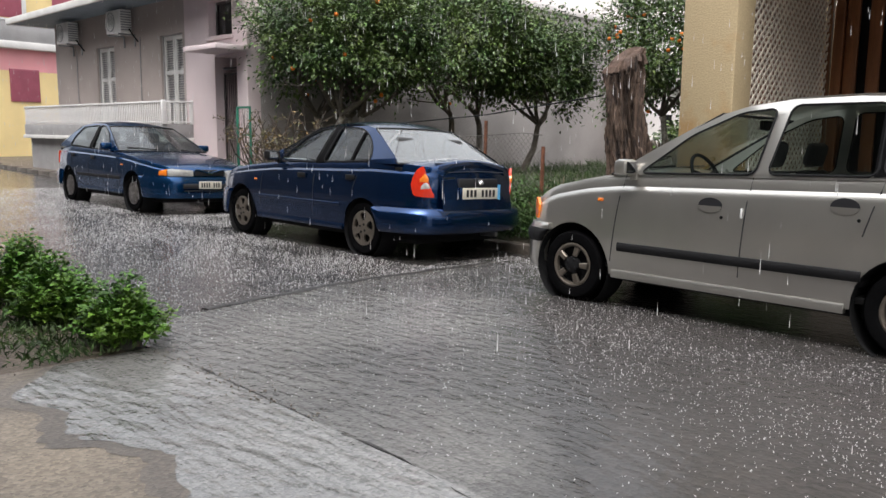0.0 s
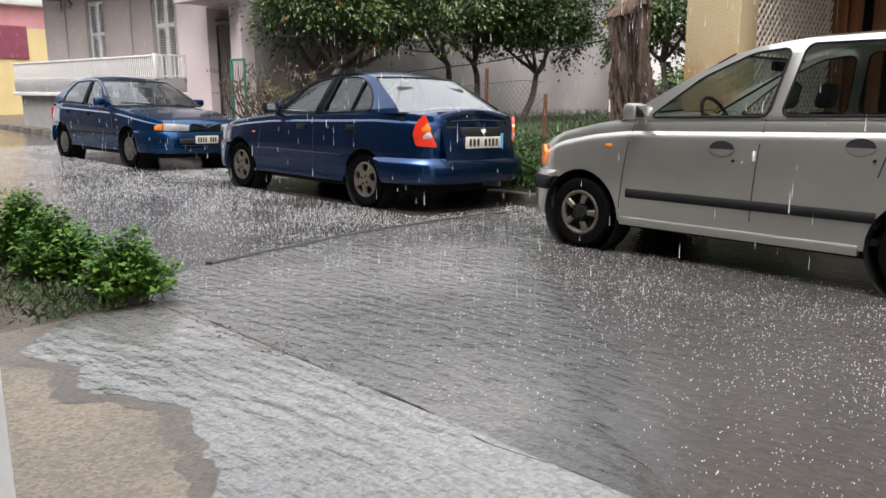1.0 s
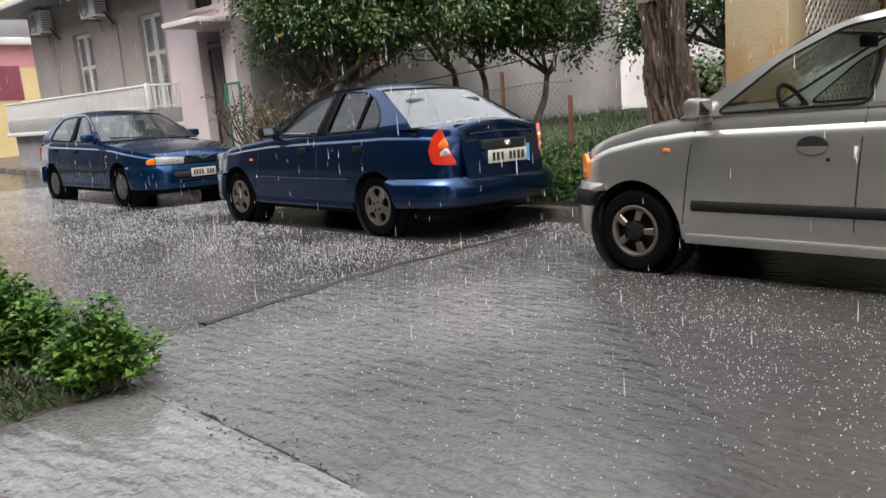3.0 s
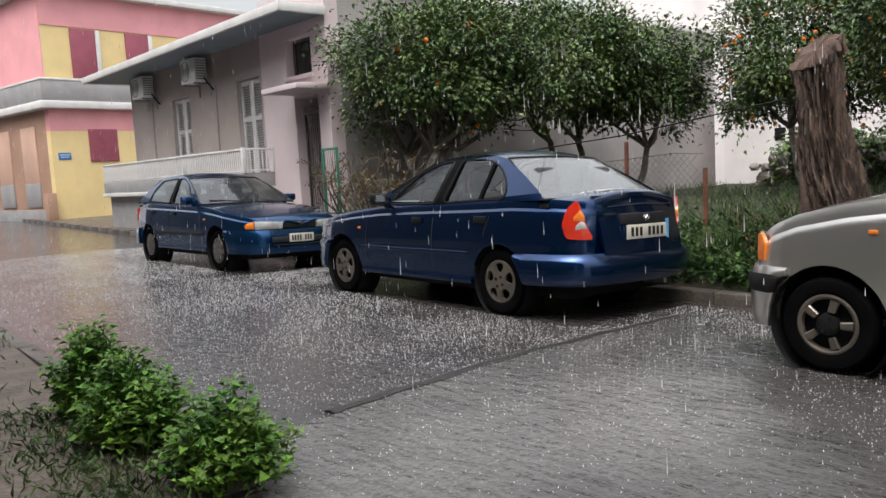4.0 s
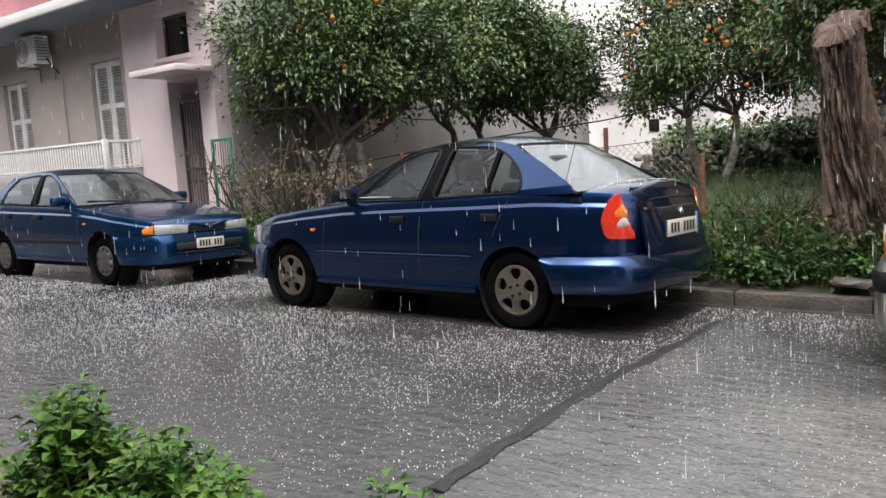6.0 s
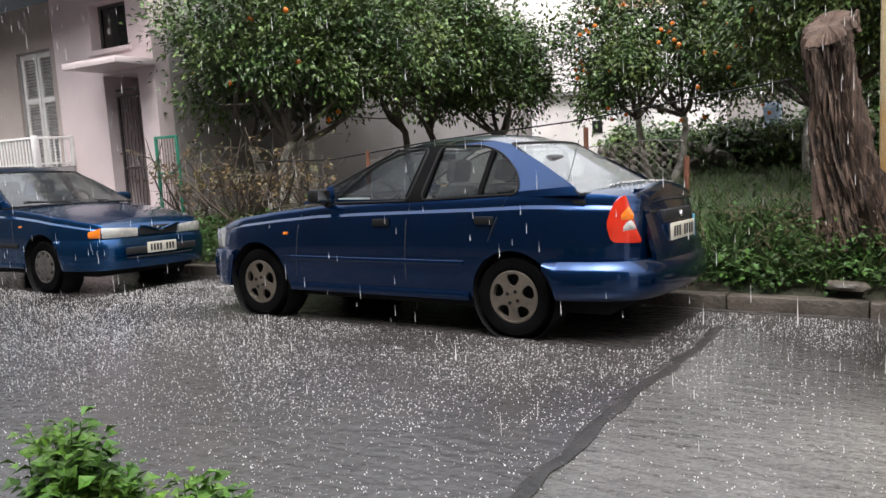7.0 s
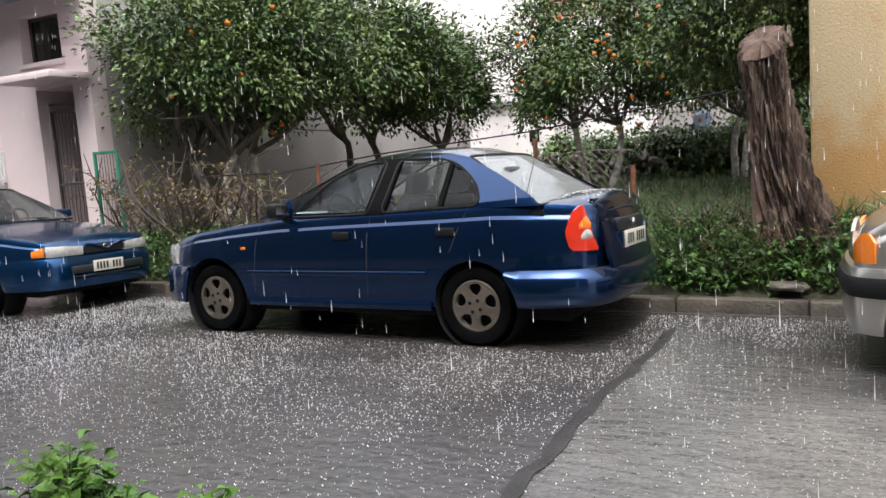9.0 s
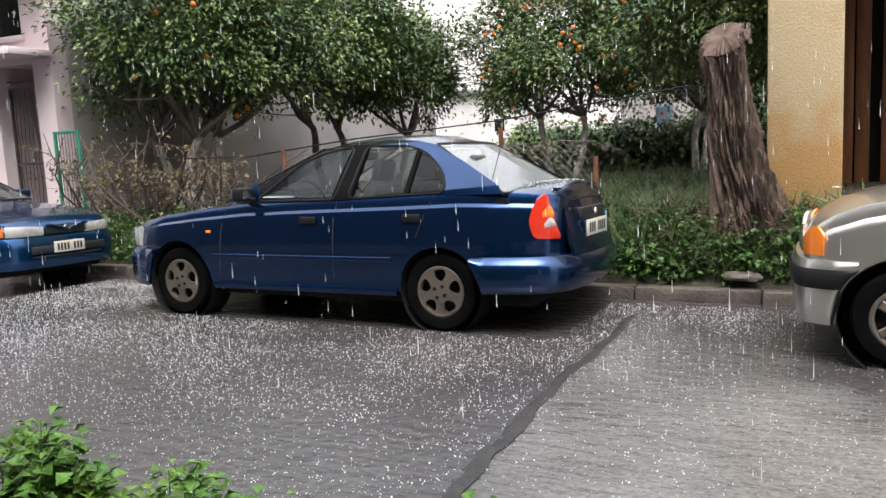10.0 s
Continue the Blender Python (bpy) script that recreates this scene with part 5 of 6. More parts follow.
part("rail_post", boxes((-2.34, -2.26, -0.745, -0.665, 1.42, 1.95), (-2.33, -2.27, -0.06, 0.0, 1.42, 1.95), bevel=0.006), WHITEPAINT, rail)
part("wall_pipe", tube(bmesh.new(), [(-4.95, 0.07, BF), (-4.97, 0.07, 2.6), (-4.93, 0.07, 3.55)], 0.014, 6), GREYBAND, house)
part("wall_pipe", tube(bmesh.new(), [(-8.9, 0.07, BF), (-8.92, 0.07, 2.5), (-8.88, 0.07, 3.5)], 0.014, 6), GREYBAND, house)


def air_conditioner(m):
    ac = empty("air_conditioner", m, "white wall-mounted air conditioner unit under the eaves", "air conditioner", "air conditioners on the house wall")
    part("casing", boxes((-0.40, 0.40, -0.42, -0.12, 0.0, 0.56), bevel=0.02), WHITEPAINT, ac)
    bm = bmesh.new()
    mm = Matrix.Translation((-0.12, -0.425, 0.28))
    lathe(bm, [(0.235, 0.0), (0.235, -0.012), (0.215, -0.012), (0.215, 0.0)], 28, mm)
    for r in (0.06, 0.11, 0.16):
        lathe(bm, [(r, 0.0), (r, -0.008), (r - 0.008, -0.008), (r - 0.008, 0.0)], 24, mm)
    part("fan_grille", bm, GREYMETAL, ac)
    part("side_grille", boxes(*[(0.401, 0.406, -0.40, -0.14, 0.06 + 0.06 * k, 0.09 + 0.06 * k) for k in range(8)]), GREYMETAL, ac)
    part("bracket", boxes((-0.32, -0.28, -0.42, 0.0, -0.045, -0.003), (-0.32, -0.28, -0.03, 0.0, -0.3, -0.045)), GREYMETAL, ac)
    part("bracket", boxes((0.28, 0.32, -0.42, 0.0, -0.045, -0.003), (0.28, 0.32, -0.03, 0.0, -0.3, -0.045)), GREYMETAL, ac)
    part("pipe", tube(bmesh.new(), [(0.41, -0.2, 0.1), (0.5, -0.15, -0.05), (0.5, -0.02, -0.2)], 0.018, 6), BLACK, ac)
    return ac


wall_m = pose(HX, HY, 0, 0, 0, 1.5)
air_conditioner(wall_m @ pose(-8.85, 0.10, 3.62))
air_conditioner(wall_m @ pose(-5.55, 0.10, 3.64))

# ---- yellow and pink house at the corner ----
corner = empty("corner_house", pose(-24.0, 2.95, 0.1, 0, 0, 10), "two-tone yellow and pink plastered corner house with maroon shutters", "house", kind="structure")
part("wall_yellow", boxes((-0.30, 0.0, 0.0, 9.0, -0.2, 3.35)), YELLOW, corner, "yellow lower wall")
part("wall_pink", boxes((-0.30, 0.0, 0.0, 9.0, 3.352, 4.15)), PINK, corner, "pink upper wall")
part("wall_street", boxes((-8.0, -0.302, 0.0, 0.3, -0.2, 4.15)), BROWNW, corner, "street wall with its shade put into the brown colour")
part("cornice", boxes((-8.4, 0.35, -0.35, 9.2, 4.15, 4.42), bevel=0.03), FASCIA, corner, "white projecting cornice")
part("upper_floor", boxes((-7.5, -0.02, 0.02, 12.0, 4.42, 8.3)), YELLOW, corner, "yellow upper storey")
part("upper_band", boxes((-0.016, 0.02, 0.02, 12.0, 7.15, 8.3)), PINK, corner, "pink band under the roof")
part("upper_street_band", boxes((-7.5, -0.02, -0.02, 0.016, 5.2, 8.3)), PINK, corner)
part("upper_roof", boxes((-7.9, 0.4, -0.4, 12.4, 8.3, 8.5), bevel=0.02), FASCIA, corner)
part("balcony_front", boxes((0.24, 0.30, -0.30, 9.0, 4.42, 5.15), (-8.0, 0.24, -0.30, -0.24, 4.42, 5.15), bevel=0.006), GREYBAND, corner, "grey balcony front with a white rail")
part("balcony_rail", boxes((0.22, 0.32, -0.32, 9.0, 5.152, 5.23), (-8.0, 0.22, -0.32, -0.22, 5.152, 5.23), bevel=0.01), FASCIA, corner)
for y0 in (1.05, 3.2):
    part("upper_shutter", boxes((0.0, 0.05, y0, y0 + 0.95, 5.3, 7.1), bevel=0.01), MAROON, corner)
    part("shutter_edge", boxes((0.0, 0.06, y0 + 0.96, y0 + 1.12, 5.3, 7.1), bevel=0.01), WHITEPAINT, corner)
sh = part("shutter", boxes((0.0, 0.05, 1.40, 2.52, 2.20, 3.42), bevel=0.01), MAROON, corner, "closed maroon window shutter")
part("shutter_slats", boxes(*[(0.05, 0.058, 1.44, 2.48, 2.24 + 0.06 * k, 2.28 + 0.06 * k) for k in range(19)]), MAROON, sh)
sg = part("street_sign", boxes((0.0, 0.02, 0.22, 0.68, 2.30, 2.56), bevel=0.004), SIGNBLUE, corner, "small blue wall sign")
part("sign_bars", boxes((0.0205, 0.023, 0.27, 0.63, 2.46, 2.49), (0.0205, 0.023, 0.30, 0.60, 2.38, 2.41)), WHITEPAINT, sg)
for k in range(2):
    a = -2.5 - 2.4 * k
    part("street_window", boxes((a, a + 1.3, -0.04, 0.0, 1.5, 3.6), bevel=0.01), PEACH, corner, "tall closed street window")
    part("window_base", boxes((a, a + 1.3, -0.05, 0.0, 0.6, 1.5), bevel=0.01), GREYBAND, corner)
part("plinth", boxes((-8.0, 0.0, -0.06, 0.0, -0.2, 0.5), bevel=0.01), GREYBAND, corner)
part("low_pillar", boxes((0.02, 0.28, -0.45, -0.1, -0.2, 1.1), bevel=0.02), BROWNW, corner)
far = empty("far_house", pose(-40, 3.6, 0.2), "pale far house at the end of the street", "house", kind="structure")
part("wall", boxes((-14, 6.5, 0, 8, -0.3, 5.5)), WHITEWALL, far)
part("roof", boxes((-14.3, 6.8, -0.3, 8.3, 5.5, 5.75), bevel=0.03), FASCIA, far)
street_end = empty("end_house", pose(-52, -14, 0.2), "pale house closing the far end of the street", "house", kind="structure")
part("wall", boxes((-6, 0, 0, 16, -0.5, 6)), WHITEWALL, street_end)
part("roof", boxes((-6.3, 0.3, -0.3, 16.3, 6, 6.25), bevel=0.03), FASCIA, street_end)

# ---- ochre pillar, lattice and wooden door on the lot's other side ----
porch = empty("ochre_house", pose(4.44, 2.95, 0), "ochre stuccoed house front with lattice screen and wooden door", "house", kind="structure")
# walls run on unseen up to 7.5 m to hold back sky light
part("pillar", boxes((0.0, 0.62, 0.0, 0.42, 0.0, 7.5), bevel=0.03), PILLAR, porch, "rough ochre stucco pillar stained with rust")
part("side_wall", boxes((0.05, 0.30, 0.42, 9.0, 0.0, 7.5)), OCHRE, porch)
part("upper_wall_blocker", boxes((0.62, 9.0, 0.02, 0.40, 3.6, 7.5)), OCHRE, porch)
part("floor_step", boxes((0.63, 9.0, -0.3, 2.9, 0.0, 0.62), bevel=0.02), CONCRETE, porch)
part("back_wall", boxes((3.2, 9.0, 2.7, 2.9, 0.62, 3.6)), OCHRE, porch)
part("porch_ceiling", boxes((0.62, 9.0, 0.40, 2.9, 3.58, 3.7)), WHITEWALL, porch)
lat = empty("lattice_screen", pose(5.02, 3.38, 0, 0, 0, 90), "diagonal grey wooden lattice screen beside the pillar", "screen", kind="structure")
LW, LO, HI = 2.15, 0.62, 3.58
for k in range(60):
    for sgn in (-1, 1):
        # a 45 degree slat, clipped to the frame
        c = (LO - LW + 0.115 * k) if sgn > 0 else (LO + 0.115 * k)
        xa, xb = 0.0, LW
        if sgn > 0:
            xa, xb = max(xa, LO - c), min(xb, HI - c)
        else:
            xa, xb = max(xa, c - HI), min(xb, c - LO)
        if xb - xa < 0.05:
            continue
        za, zb = c + sgn * xa, c + sgn * xb
        y = 0.0 if sgn > 0 else 0.011
        d = Vector((xb - xa, 0, zb - za)).normalized()
        nrm = Vector((-d.z, 0, d.x)) * 0.015
        bm = bmesh.new()
        vs = [bm.verts.new(Vector((x, yy, z)) + s_ * nrm) for yy in (y, y + 0.010) for x, z, s_ in ((xa, za, -1), (xb, zb, -1), (xb, zb, 1), (xa, za, 1))]
        for q in ((0, 1, 2, 3), (7, 6, 5, 4), (0, 4, 5, 1), (1, 5, 6, 2), (2, 6, 7, 3), (3, 7, 4, 0)):
            bm.faces.new([vs[i] for i in q])
        part("lattice_slat", bm, LATTICE, lat, sharp=0)
# added panel: its brown stands in for the dark between the slats
part("lattice_gap_panel", boxes((0.0, LW, 0.07, 0.09, LO, HI)), DOORWOOD, lat, "brown panel added behind the lattice to darken its gaps")
part("lattice_frame", boxes((LW, LW + 0.08, -0.02, 0.04, LO, HI), (-0.01, 0.0, -0.01, 0.03, LO, HI), bevel=0.004), DOORWOOD, lat)
dr = empty("wooden_door", pose(5.06, 5.55, 0.62), "dark red varnished wooden door with vertical openings", "door", kind="structure")
part("frame", boxes((0.0, 0.12, 0, 0.12, 0, 2.9), (2.3, 2.42, 0, 0.12, 0, 2.9), (0.12, 2.3, 0, 0.12, 2.75, 2.9), bevel=0.008), DOORWOOD, dr)
for k in range(8):
    part("door_board", boxes((0.14 + 0.27 * k, 0.29 + 0.27 * k, 0.03, 0.08, 0, 2.75), bevel=0.006), DOORWOOD, dr)
# near-black sheet puts the dark into the openings between the boards
part("door_gap_dark", boxes((0.12, 2.3, 0.16, 0.2, 0, 2.75)), DARK, dr)

# ---- buildings behind the lot ----
shed = empty("garden_shed", pose(-5.4, 16.6, 0.3), "low whitewashed garden building with a small window", "shed", kind="structure")
part("wall", boxes((0.0, 2.3, 0.0, 3.0, -0.2, 2.35)), WHITEWALL, shed)
part("roof", boxes((-0.1, 2.5, -0.2, 3.2, 2.35, 2.47), bevel=0.02), GREYBAND, shed)
part("window", boxes((1.55, 1.85, -0.03, 0.0, 1.25, 1.6), bevel=0.01), DARK, shed)
backwall = empty("back_house", pose(-14, 21, 0.3), "white rendered house with peach upper floor behind the lot", "house", kind="structure")
part("wall", boxes((0, 12.5, 0, 8, -0.5, 5.2)), WHITEWALL, backwall)
part("upper_floor", boxes((0, 8.8, 0.6, 8, 5.2, 8.2)), WHITEWALL, backwall)
part("upper_corner", boxes((8.8, 10.3, 0.4, 8, 5.2, 8.2)), PEACH, backwall)
part("upper_shutter", boxes((9.3, 9.9, 0.34, 0.4, 5.9, 7.6), bevel=0.01), MAROON, backwall)
lowback = empty("garden_wall", pose(-1.5, 22, 0.3), "long low grey wall behind the orange trees", "wall", kind="structure")
part("wall", boxes((0, 16, 0, 0.3, -0.5, 2.2)), SIDEWALL, lowback)
towel = bmesh.new()
tv = [towel.verts.new((0.40 * u, 0.05 * math.sin(u * 7) + 0.02 * math.sin(v * 5), 0.75 * v)) for u in np.linspace(0, 1, 9) for v in np.linspace(0, 1, 7)]
for f in grid_faces(9, 7):
    towel.faces.new([tv[i] for i in f])
tw = part("towel", towel, CLOTH)
tw.matrix_world = pose(0.95, 15.5, 1.25)
tw.modifiers.new("thick", "SOLIDIFY").thickness = 0.012
tagged(tw, "pale blue towel hanging on a washing line", "towel")
tagged(part("washing_line", tube(bmesh.new(), [(-3.2, 15.55, 2.1), (1.1, 15.55, 1.99), (5.0, 15.55, 2.1)], 0.006, 4), WIRE), "thin grey wire washing line", "washing line")


# ---- plants ----
def leaf_mesh(name, pos, dirs, ups, length, width, mat, parent=None, label="", fold=0.25, curl=0.2):
    """Many small folded leaves in one mesh: arrays of base, direction, facing and size."""
    pos, dirs, ups = np.array(pos), np.array(dirs), np.array(ups)
    n = len(pos)
    dirs = dirs / np.linalg.norm(dirs, axis=1, keepdims=True)
    side = np.cross(dirs, ups)
    side /= np.linalg.norm(side, axis=1, keepdims=True) + 1e-9
    up = np.cross(side, dirs)
    L, W = np.array(length).reshape(-1, 1), np.array(width).reshape(-1, 1)
    base = pos
    mid = pos + dirs * L * 0.5
    tip = pos + dirs * L - up * L * curl
    a = mid + side * W * 0.5 + up * W * fold - dirs * L * 0.06
    b = mid - side * W * 0.5 + up * W * fold - dirs * L * 0.06
    V = np.stack([base, a, mid, b, tip], 1).reshape(-1, 3)
    i = (np.arange(n) * 5).reshape(-1, 1)
    F = np.concatenate([i + np.array([[0, 1, 2]]), i + np.array([[0, 2, 3]]), i + np.array([[2, 1, 4]]), i + np.array([[3, 2, 4]])])
    me = bpy.data.meshes.new(name)
    me.from_pydata(V.tolist(), [], F.tolist())
    me.materials.append(mat)
    ob = new(name, me)
    ob.parent = parent
    return tagged(ob, label)


def crown_leaves(r, centre, radii, clumps, per, size, hollow=0.55):
    """Leaves gathered in clumps over the shell of an uneven crown, with gaps between."""
    P, D, U, L, W = [], [], [], [], []
    for _ in range(clumps):
        while True:
            d = np.array([r.gauss(0, 1) for _ in range(3)])
            d /= np.linalg.norm(d)
            if d[2] > -0.75:
                break
        k = noise.noise(Vector(d * 2.1) + Vector(centre) * 0.7)
        rad = (hollow + (1 - hollow) * r.random() ** 0.5) * (1 + 0.48 * k)
        c = np.array(centre) + d * rad * np.array(radii)
        if d[2] < -0.25:
            c[2] += 0.12 * radii[2]
        cs = r.uniform(0.12, 0.26)
        for _ in range(per):
            o = np.array([r.gauss(0, cs), r.gauss(0, cs), r.gauss(0, cs * 0.8)])
            P.append(c + o)
            dd = o / (np.linalg.norm(o) + 1e-6) + d * 0.6 + np.array([0, 0, -0.1]) + np.array([r.gauss(0, 0.55) for _ in range(3)])
            D.append(dd)
            U.append(np.array([r.gauss(0, 0.5), r.gauss(0, 0.5), 1.0]) + d * 0.5)
            s = size * r.uniform(0.7, 1.25)
            L.append(s)
            W.append(s * r.uniform(0.5, 0.64))
    return P, D, U, L, W


def limb(bm, a, b, r0, r1, r, bend=0.15, n=7):
    a, b = Vector(a), Vector(b)
    ln = (b - a).length
    off = Vector((r.gauss(0, 1), r.gauss(0, 1), r.gauss(0, 0.4))) * bend * ln
    pts = []
    for k in range(n):
        q = k / (n - 1)
        pts.append(a.lerp(b, q) + off * math.sin(math.pi * q) + Vector((r.gauss(0, 1), r.gauss(0, 1), 0)) * 0.012 * ln)
    tube(bm, pts, [r0 + (r1 - r0) * k / (n - 1) for k in range(n)], 7)
    return pts


def citrus_tree(seed, base, fork, centre, radii, clumps, per, label, lean=(0, 0), oranges=0, stems=1, size=0.105, lime=False):
    r = random.Random(seed)
    tree = empty("orange_tree", pose(*base), label, "tree", "orange trees in the lot")
    B = Vector(base)
    bm = bmesh.new()
    lo = bmesh.new()
    for s in range(stems):
        ang = 2.4 * s + seed
        foot = Vector((0.22 * math.cos(ang), 0.22 * math.sin(ang), -0.1)) * (1 if stems > 1 else 0)
        top = Vector((lean[0] + 0.5 * math.cos(ang) * (stems > 1), lean[1] + 0.5 * math.sin(ang) * (stems > 1), fork))
        limb(lo, foot, top, 0.085, 0.06, r, 0.06)
        for k in range(5):
            a = 2 * math.pi * (k + r.random() * 0.6) / 5
            tgt = Vector(centre) - B + Vector((radii[0] * 0.62 * math.cos(a), radii[1] * 0.62 * math.sin(a), radii[2] * r.uniform(-0.35, 0.35)))
            pts = limb(bm, top, tgt, 0.05, 0.016, r, 0.14)
            for j in range(3):
                p = pts[2 + j]
                t2 = p + Vector((r.gauss(0, 0.4) * radii[0] * 0.6, r.gauss(0, 0.4) * radii[1] * 0.6, r.uniform(0.0, 0.5) * radii[2]))
                limb(bm, p, t2, 0.018, 0.006, r, 0.15, 5)
    part("trunk", lo, LIMEBARK if lime else TREEBARK, tree, "limewashed trunk" if lime else "")
    part("branching", bm, TREEBARK, tree)
    P, D, U, L, W = crown_leaves(r, Vector(centre) - B, radii, clumps, per, size)
    leaf_mesh("crown", P, D, U, L, W, LEAF, tree, "dense dark green glossy leaves")
    om = None
    for k in range(oranges):
        while True:
            d = Vector((r.gauss(0, 1), r.gauss(0, 1), r.gauss(0, 0.7))).normalized()
            if d.y < 0.35:
                break
        p = Vector(centre) - B + Vector((d.x * radii[0], d.y * radii[1], d.z * radii[2])) * r.uniform(0.9, 1.06)
        if om is None:
            b2 = bmesh.new()
            bmesh.ops.create_icosphere(b2, subdivisions=2, radius=0.042)
            ob = part("orange", b2, FRUIT, tree, "ripe orange")
            om = ob.data
        else:
            ob = tagged(new("orange", om), "ripe orange")
            ob.parent = tree
        ob.location = p
    return tree


citrus_tree(1, (-4.25, 4.7, 0.35), 1.25, (-4.08, 4.85, 3.0), (1.45, 1.55, 1.22), 330, 84, "dense orange tree with dark glossy leaves by the house wall", oranges=11, stems=4, lime=True, size=0.098)
citrus_tree(2, (-3.55, 7.9, 0.4), 1.3, (-3.55, 7.3, 3.12), (1.55, 1.9, 1.35), 310, 80, "broad dark green orange tree along the house side wall", oranges=2, stems=2, size=0.098)
citrus_tree(3, (-3.05, 9.1, 0.4), 1.1, (-3.3, 9.5, 2.78), (1.25, 1.6, 1.2), 270, 78, "low spreading orange tree with bent limbs by the wall", lean=(0.25, 0.3), oranges=2, size=0.098)
citrus_tree(4, (-0.2, 11.3, 0.42), 1.3, (-0.1, 10.9, 3.0), (1.6, 1.6, 1.5), 310, 70, "orange tree hung with many ripe oranges", oranges=52, stems=2, lime=True, size=0.098)
citrus_tree(5, (2.3, 13.2, 0.42), 1.3, (2.3, 13.0, 3.15), (2.1, 1.6, 1.65), 340, 66, "orange tree deeper in the lot with some fruit", oranges=18, stems=2, lime=True, size=0.098)
citrus_tree(6, (3.6, 8.6, 0.42), 1.5, (3.35, 8.6, 3.3), (1.4, 1.5, 1.6), 330, 64, "leafy orange tree behind the cut stump", oranges=8, size=0.098)
citrus_tree(7, (0.9, 16.5, 0.42), 1.5, (1.0, 16.4, 3.1), (1.8, 1.5, 1.6), 190, 50, "far orange tree near the garden building", oranges=12)
citrus_tree(8, (5.0, 17.0, 0.42), 1.5, (4.6, 16.8, 3.4), (2.4, 1.6, 1.9), 220, 50, "far orange tree at the back of the lot", oranges=6)

# dark hedge along the back of the lot
r = random.Random(31)
P, D, U, L, W = [], [], [], [], []
for k in range(1100):
    c = np.array([r.uniform(-2.6, 6.5), r.gauss(15.0, 0.45), 0.4 + r.random() ** 0.8 * (0.95 + 0.4 * wob(k, 3, 0.7))])
    for _ in range(20):
        P.append(c + np.array([r.gauss(0, 0.16) for _ in range(3)]))
        D.append(np.array([r.gauss(0, 1), r.gauss(0, 1) - 0.5, r.gauss(0, 0.6)]))
        U.append(np.array([r.gauss(0, 0.5), -0.3, 1.0]))
        s = r.uniform(0.12, 0.20)
        L.append(s), W.append(s * 0.6)
tagged(leaf_mesh("hedge", P, D, U, L, W, LEAF), "dark tangled hedge across the back of the lot", "hedge", kind="stuff")

# thick garden greenery beyond the hedge
P, D, U, L, W = [], [], [], [], []
for k in range(1500):
    x = r.uniform(1.2, 9.5)
    top = (3.4 + 1.3 * wob(x, 6, 0.8)) * min(1, (x - 0.4) / 2.2)
    c = np.array([x, r.gauss(19.0, 0.6), 0.4 + r.random() * top])
    for _ in range(16):
        P.append(c + np.array([r.gauss(0, 0.22) for _ in range(3)]))
        D.append(np.array([r.gauss(0, 1), r.gauss(0, 1) - 0.5, r.gauss(-0.2, 0.6)]))
        U.append(np.array([r.gauss(0, 0.5), -0.3, 1.0]))
        s = r.uniform(0.14, 0.24)
        L.append(s), W.append(s * 0.55)
tagged(leaf_mesh("far_greenery", P, D, U, L, W, LEAF), "thick uneven garden greenery beyond the hedge", "bushes", kind="stuff")

# grass and weeds on the bank behind the kerb and over the lot
r = random.Random(7)
P, D, U, L, W = [], [], [], [], []
for k in range(16000):
    x = r.uniform(-5.0, 6.2)
    d = abs(r.gauss(0.45, 0.42)) if k < 9500 else r.uniform(1.0, 13)
    y = kerb_y(x) + 0.20 + d
    P.append((x, y, lot_z(x, y) - 0.01))
    tall = (0.26 if d < 1.0 else 0.20) * r.uniform(0.5, 1.5) * (1 + 0.6 * wob(x + y * 0.3, 4, 1.1))
    D.append((r.gauss(0, 0.45), r.gauss(-0.15, 0.4), 1))
    U.append((r.gauss(0, 1), r.gauss(0, 1), 0.2))
    L.append(max(tall, 0.06)), W.append(r.uniform(0.008, 0.018))
tagged(leaf_mesh("grass", P, D, U, L, W, GRASS, curl=0.45), "long wet grass on the bank and over the lot", "grass", kind="stuff")
P, D, U, L, W = [], [], [], [], []
for k in range(900):
    x = r.uniform(-4.6, 6.0) if k < 520 else r.uniform(0.8, 5.2)
    d = abs(r.gauss(0.25, 0.28))
    y = kerb_y(x) + 0.22 + d
    h = r.uniform(0.08, 0.42) * (1 + 0.5 * wob(x, 14, 1.4))
    z = lot_z(x, y)
    for _ in range(r.randint(12, 20)):
        q = r.random()
        P.append((x + r.gauss(0, 0.08), y + r.gauss(0, 0.08), z + q * h))
        D.append((r.gauss(0, 1), r.gauss(-0.4, 1), r.gauss(0.25, 0.4)))
        U.append((r.gauss(0, 0.4), r.gauss(0, 0.4), 1))
        s = r.uniform(0.035, 0.085)
        L.append(s), W.append(s * r.uniform(0.5, 0.8))
tagged(leaf_mesh("weeds", P, D, U, L, W, BANKLEAF), "broad-leaved wet weeds crowding the kerb", "weeds", kind="stuff")
bm = bmesh.new()
for k in range(90):
    x = r.gauss(3.9, 0.4) if k < 60 else r.uniform(-4.5, 4.8)
    y = kerb_y(x) + r.uniform(0.3, 0.9)
    z = lot_z(x, y)
    tube(bm, [(x, y, z), (x + r.gauss(0, 0.12), y + r.gauss(-0.05, 0.1), z + r.uniform(0.15, 0.35)), (x + r.gauss(0, 0.3), y + r.gauss(-0.1, 0.2), z + r.uniform(0.15, 0.5))], [0.005, 0.004, 0.002], 4)
